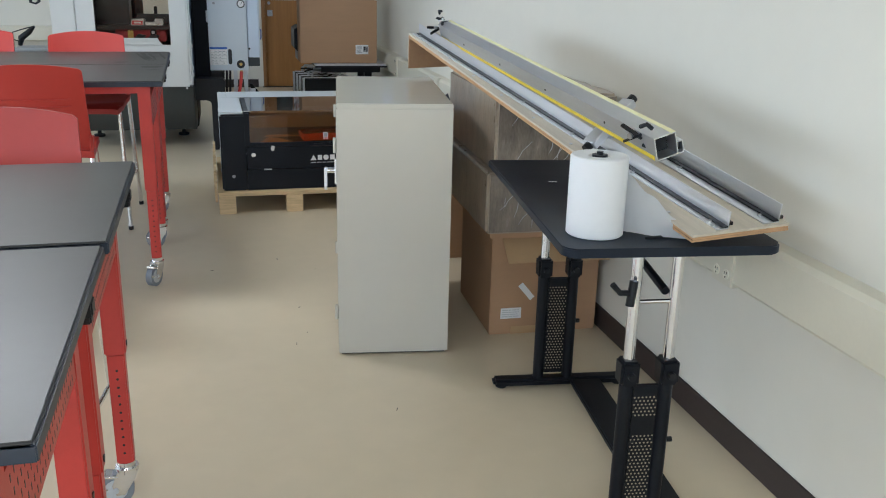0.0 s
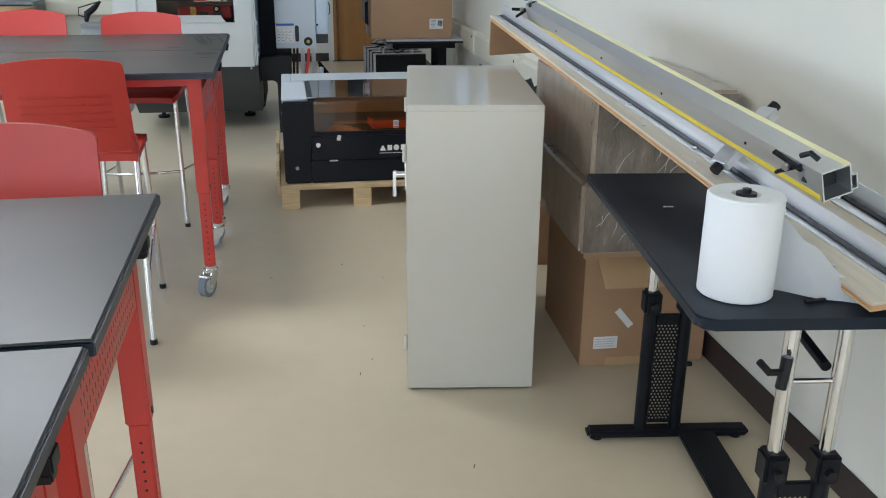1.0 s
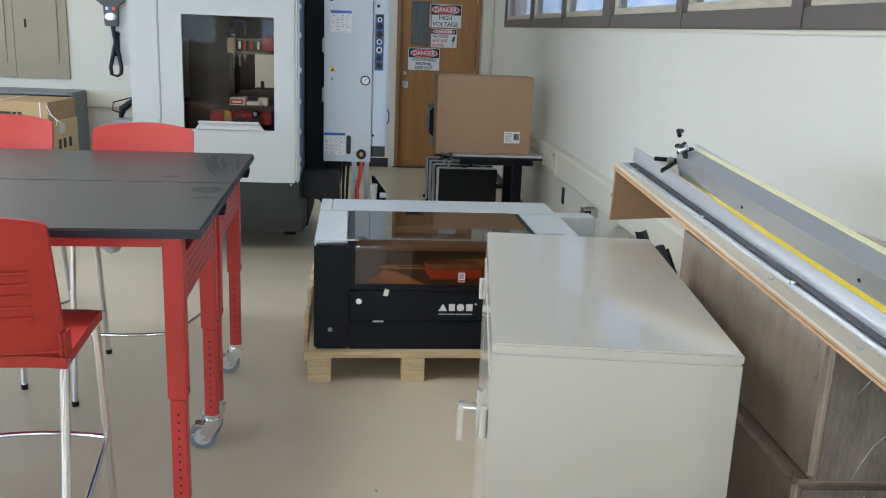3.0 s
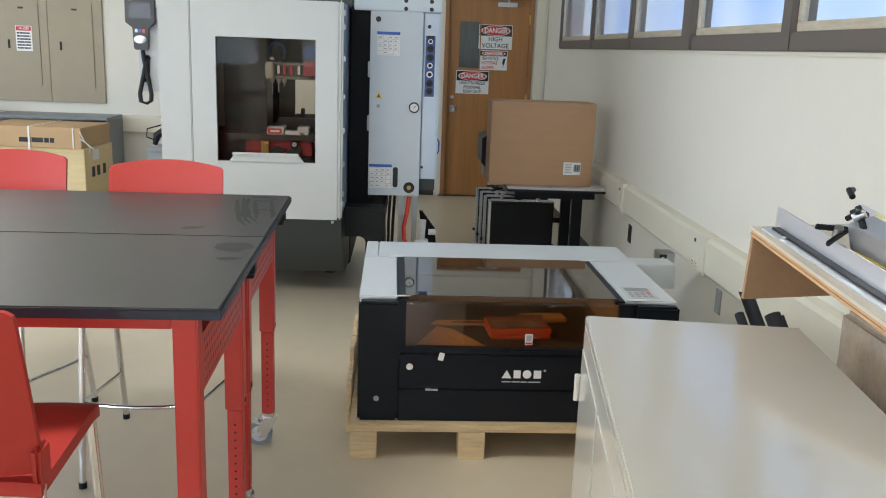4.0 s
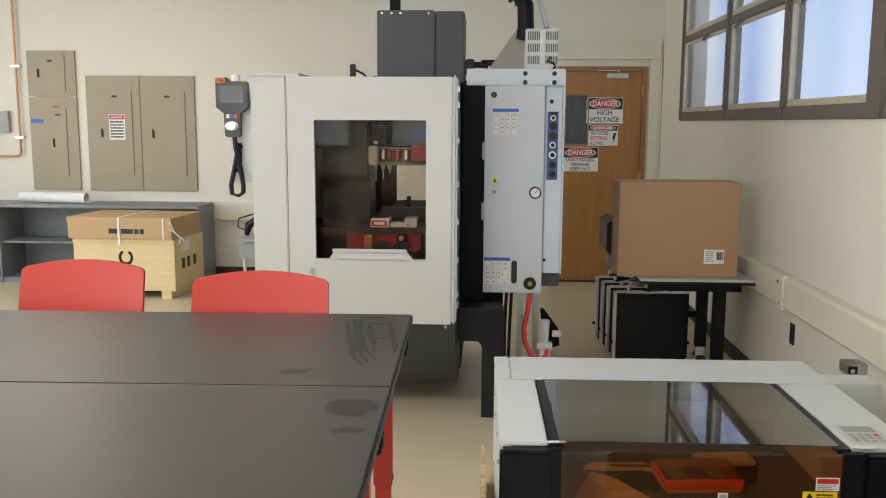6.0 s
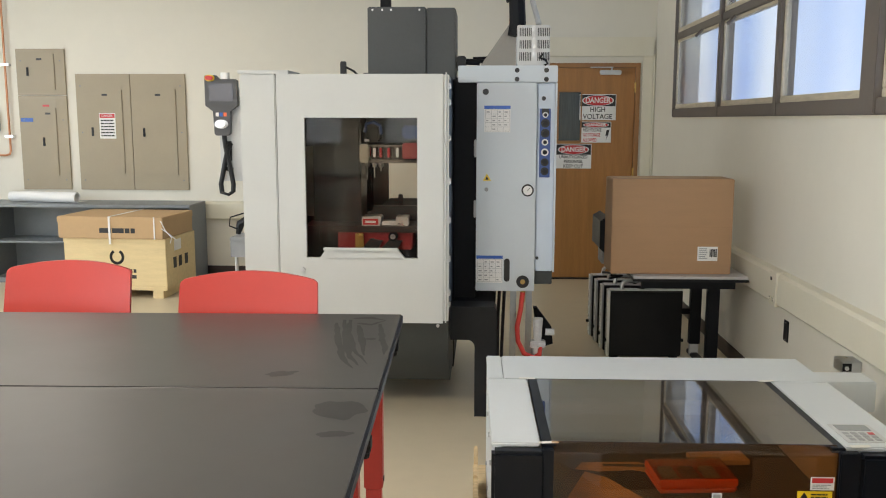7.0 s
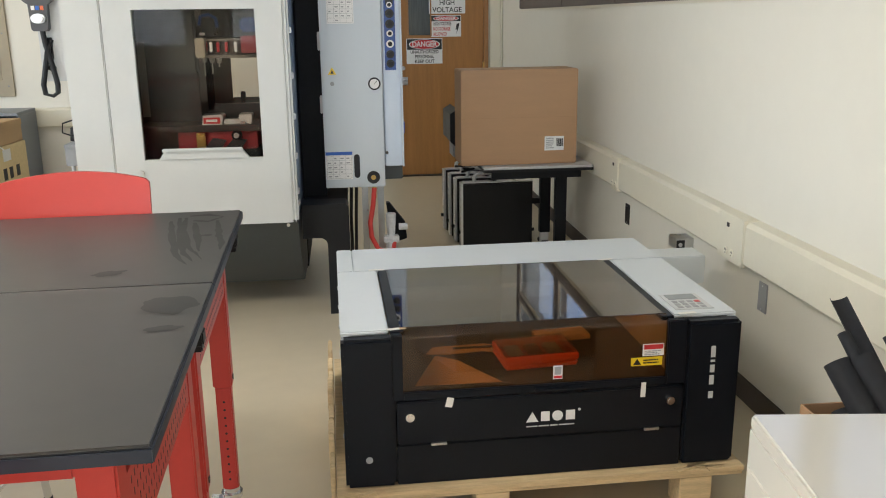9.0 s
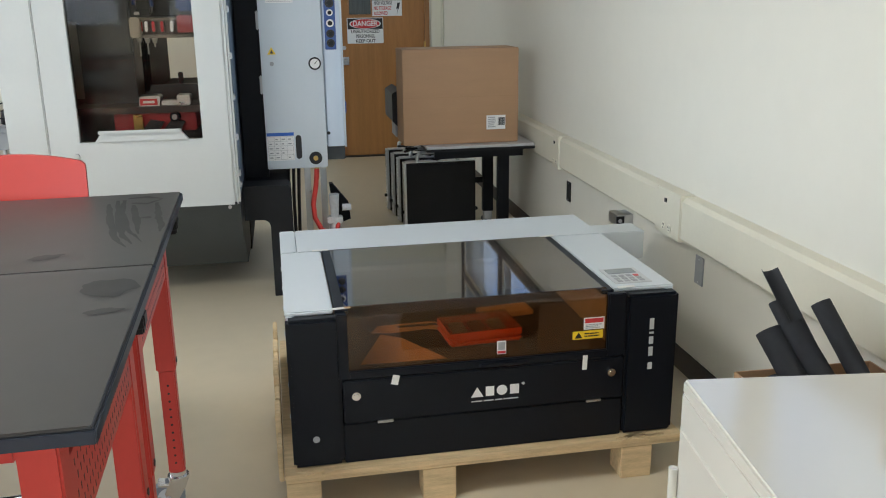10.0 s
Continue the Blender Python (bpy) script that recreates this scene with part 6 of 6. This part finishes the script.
# louvred power unit on top
ps2 = thing("power_unit", "grey louvred steel power unit on top of the cabinet", "power supply", pose(0.905, 11.76, 1.923))
part("case", bx(0, 0.178, 0, 0.25, 0, 0.215, 0.003), LGREY, ps2)
q = B()
for row in range(3):
    for side in range(2):
        for k in range(7):
            x = 0.012 + side * 0.098 + k * 0.0098
            z = 0.155 - 0.065 * row
            box(q, x, x + 0.005, -0.0008, 0.0005, z, z + 0.045)
part("vent_slots", q, SIGNK, ps2, kind="stuff")
for k in range(4):
    q = B()
    rod(q, (0.089, 0, 0.19 - 0.045 * k), (0.089, -0.008, 0.19 - 0.045 * k), 0.012, 14)
    part("knob", q, STEEL, ps2)
part("lead", sweep(B(), [(0.14, -0.01, 0.06), (0.12, -0.02, 0.04), (0.15, -0.02, 0.03), (0.165, -0.01, 0.01), (0.15, -0.01, 0.0)], 0.006, 8), BLACK, ps2)

# ---- carton on a small table, and four equipment cases ----
gt = thing("folding_table", "small grey-topped table with a dark edge and T legs", "table", pose(0, 0, 0))
part("tabletop", bx(1.66, 2.36, 12.24, 12.95, 0.655, 0.672, 0.003), TABG, gt, "grey laminate top")
part("edge_band", bx(1.657, 2.363, 12.237, 12.953, 0.638, 0.656, 0.003), BLACK, gt, "dark moulded edge")
part("apron", bx(1.72, 2.30, 12.30, 12.33, 0.585, 0.638, 0.002), BLACKM, gt)
for y in (12.40, 12.85):
    part("leg", bx(2.16, 2.235, y, y + 0.05, 0.09, 0.638, 0.003), BLACKM, gt)
    part("leg_sleeve", bx(2.168, 2.227, y + 0.003, y + 0.047, 0.0, 0.09, 0.003), LGREY, gt, "pale grey leg end")
part("foot", bx(2.17, 2.225, 12.25, 12.97, 0.0, 0.03, 0.006), BLACKM, gt)
part("cross_brace", bx(1.80, 2.16, 12.86, 12.88, 0.30, 0.34, 0.002, pose(0, 0, 0)), BLACKM, gt)
ct = thing("cardboard_box", "large closed brown cardboard box on the small table", "box", pose(1.528, 12.32, 0.673, 0, 0, 0.8))
part("box", bx(0, 0.745, 0, 0.29, 0, 0.595, 0.005), CARD, ct)
part("flap_seam", bx(-0.001, 0.746, -0.001, 0.291, 0.297, 0.2985), HARDB, ct)
part("shipping_label", bx(0.535, 0.66, -0.002, 0, 0.085, 0.175), WHITE, ct, "white shipping label")
part("print", bars(B(), 0.545, 0.60, 0.095, 0.168, -0.002, 6, 0.5, 7), GREY, ct)
q = B()
for k in range(9):
    box(q, 0.61 + k * 0.005, 0.6125 + k * 0.005 + 0.001 * (k % 3), -0.0028, -0.002, 0.11, 0.16)
part("barcode", q, SIGNK, ct)
part("top_tape", bx(0.05, 0.70, 0.12, 0.17, 0.595, 0.5965), CARDP, ct)
mn = thing("monitor", "dark grey monitor edge behind the cardboard box", "monitor", pose(1.492, 12.60, 0.673))
part("shell", prism(B(), [(0.0, 0.30), (0.05, 0.33), (0.06, 0.10), (0.03, 0.09), (0.0, 0.12)], "y", 0.0, 0.40), BLACKM, mn)
part("stand", bx(0.03, 0.06, 0.1, 0.3, 0.0, 0.12, 0.004), GREY, mn)


def case(m):
    c = thing("equipment_case", "black flat equipment case with silver edges and a steel handle", "case", m, "equipment cases")
    part("front", bx(0.018, 0.505, 0.0, 0.02, 0.012, 0.462, 0.003), BLACK, c, "glossy black face")
    part("shell", bx(0.0, 0.515, 0.02, 0.085, 0.01, 0.47, 0.004), BLACKM, c)
    part("edge_trim", bx(0.0, 0.018, 0.002, 0.083, 0.012, 0.472, 0.002), ALU, c, "silver edge trim")
    part("top_trim", bx(0.018, 0.515, 0.002, 0.083, 0.4705, 0.4765, 0.002), ALU, c, "silver edge trim")
    part("handle", sweep(B(), [(0.10, 0.045, 0.476), (0.105, 0.045, 0.515), (0.13, 0.045, 0.535), (0.36, 0.045, 0.535), (0.385, 0.045, 0.515), (0.39, 0.045, 0.476)], 0.014, 10), STEEL, c, "brushed steel handle")
    part("knob", rod(B(), (0.0, 0.03, 0.12), (-0.02, 0.03, 0.12), 0.012, 12), BLACK, c)
    part("knob", rod(B(), (0.515, 0.03, 0.12), (0.53, 0.03, 0.12), 0.012, 12), BLACK, c)
    for x in (0.05, 0.46):
        part("foot", bx(x - 0.03, x + 0.03, 0.005, 0.08, 0.0, 0.012, 0.003), BLACK, c)
    part("cord", sweep(B(), [(0.20, 0.04, 0.49), (0.24, 0.02, 0.485), (0.30, 0.05, 0.50), (0.27, 0.06, 0.485)], 0.007, 8), BLACK, c)
    return c


c_ = case(pose(1.585, 12.80, 0, 0, 0, 0.8))
for k in range(1, 4):
    copy_thing(c_, pose(1.585 - 0.017 * k, 12.80 + 0.195 * k, 0, 0, 0, 0.8 + 0.5 * (k % 2)))
fc = B()
sweep(fc, [(1.62, 13.0, 0.52), (1.70, 12.95, 0.55), (1.62, 12.90, 0.56), (1.68, 13.1, 0.54), (1.60, 13.2, 0.53)], 0.008, 8)
solo("extension_cable", fc, BLACK, "tangled black power cord on the cases", "cable")

# small marks on the floor
r = random.Random(11)
for k in range(12):
    x, y = r.uniform(0.6, 1.6), r.uniform(4.8, 9.0)
    q = B()
    l = r.uniform(0.003, 0.011)
    box(q, -l, l, -0.0015, 0.0015, 0, 0.0012)
    solo("floor_debris", q, BASE, "tiny dark bit of debris on the floor", "debris", pose(x, y, 0.0002, 0, 0, r.uniform(0, 180)), "debris")
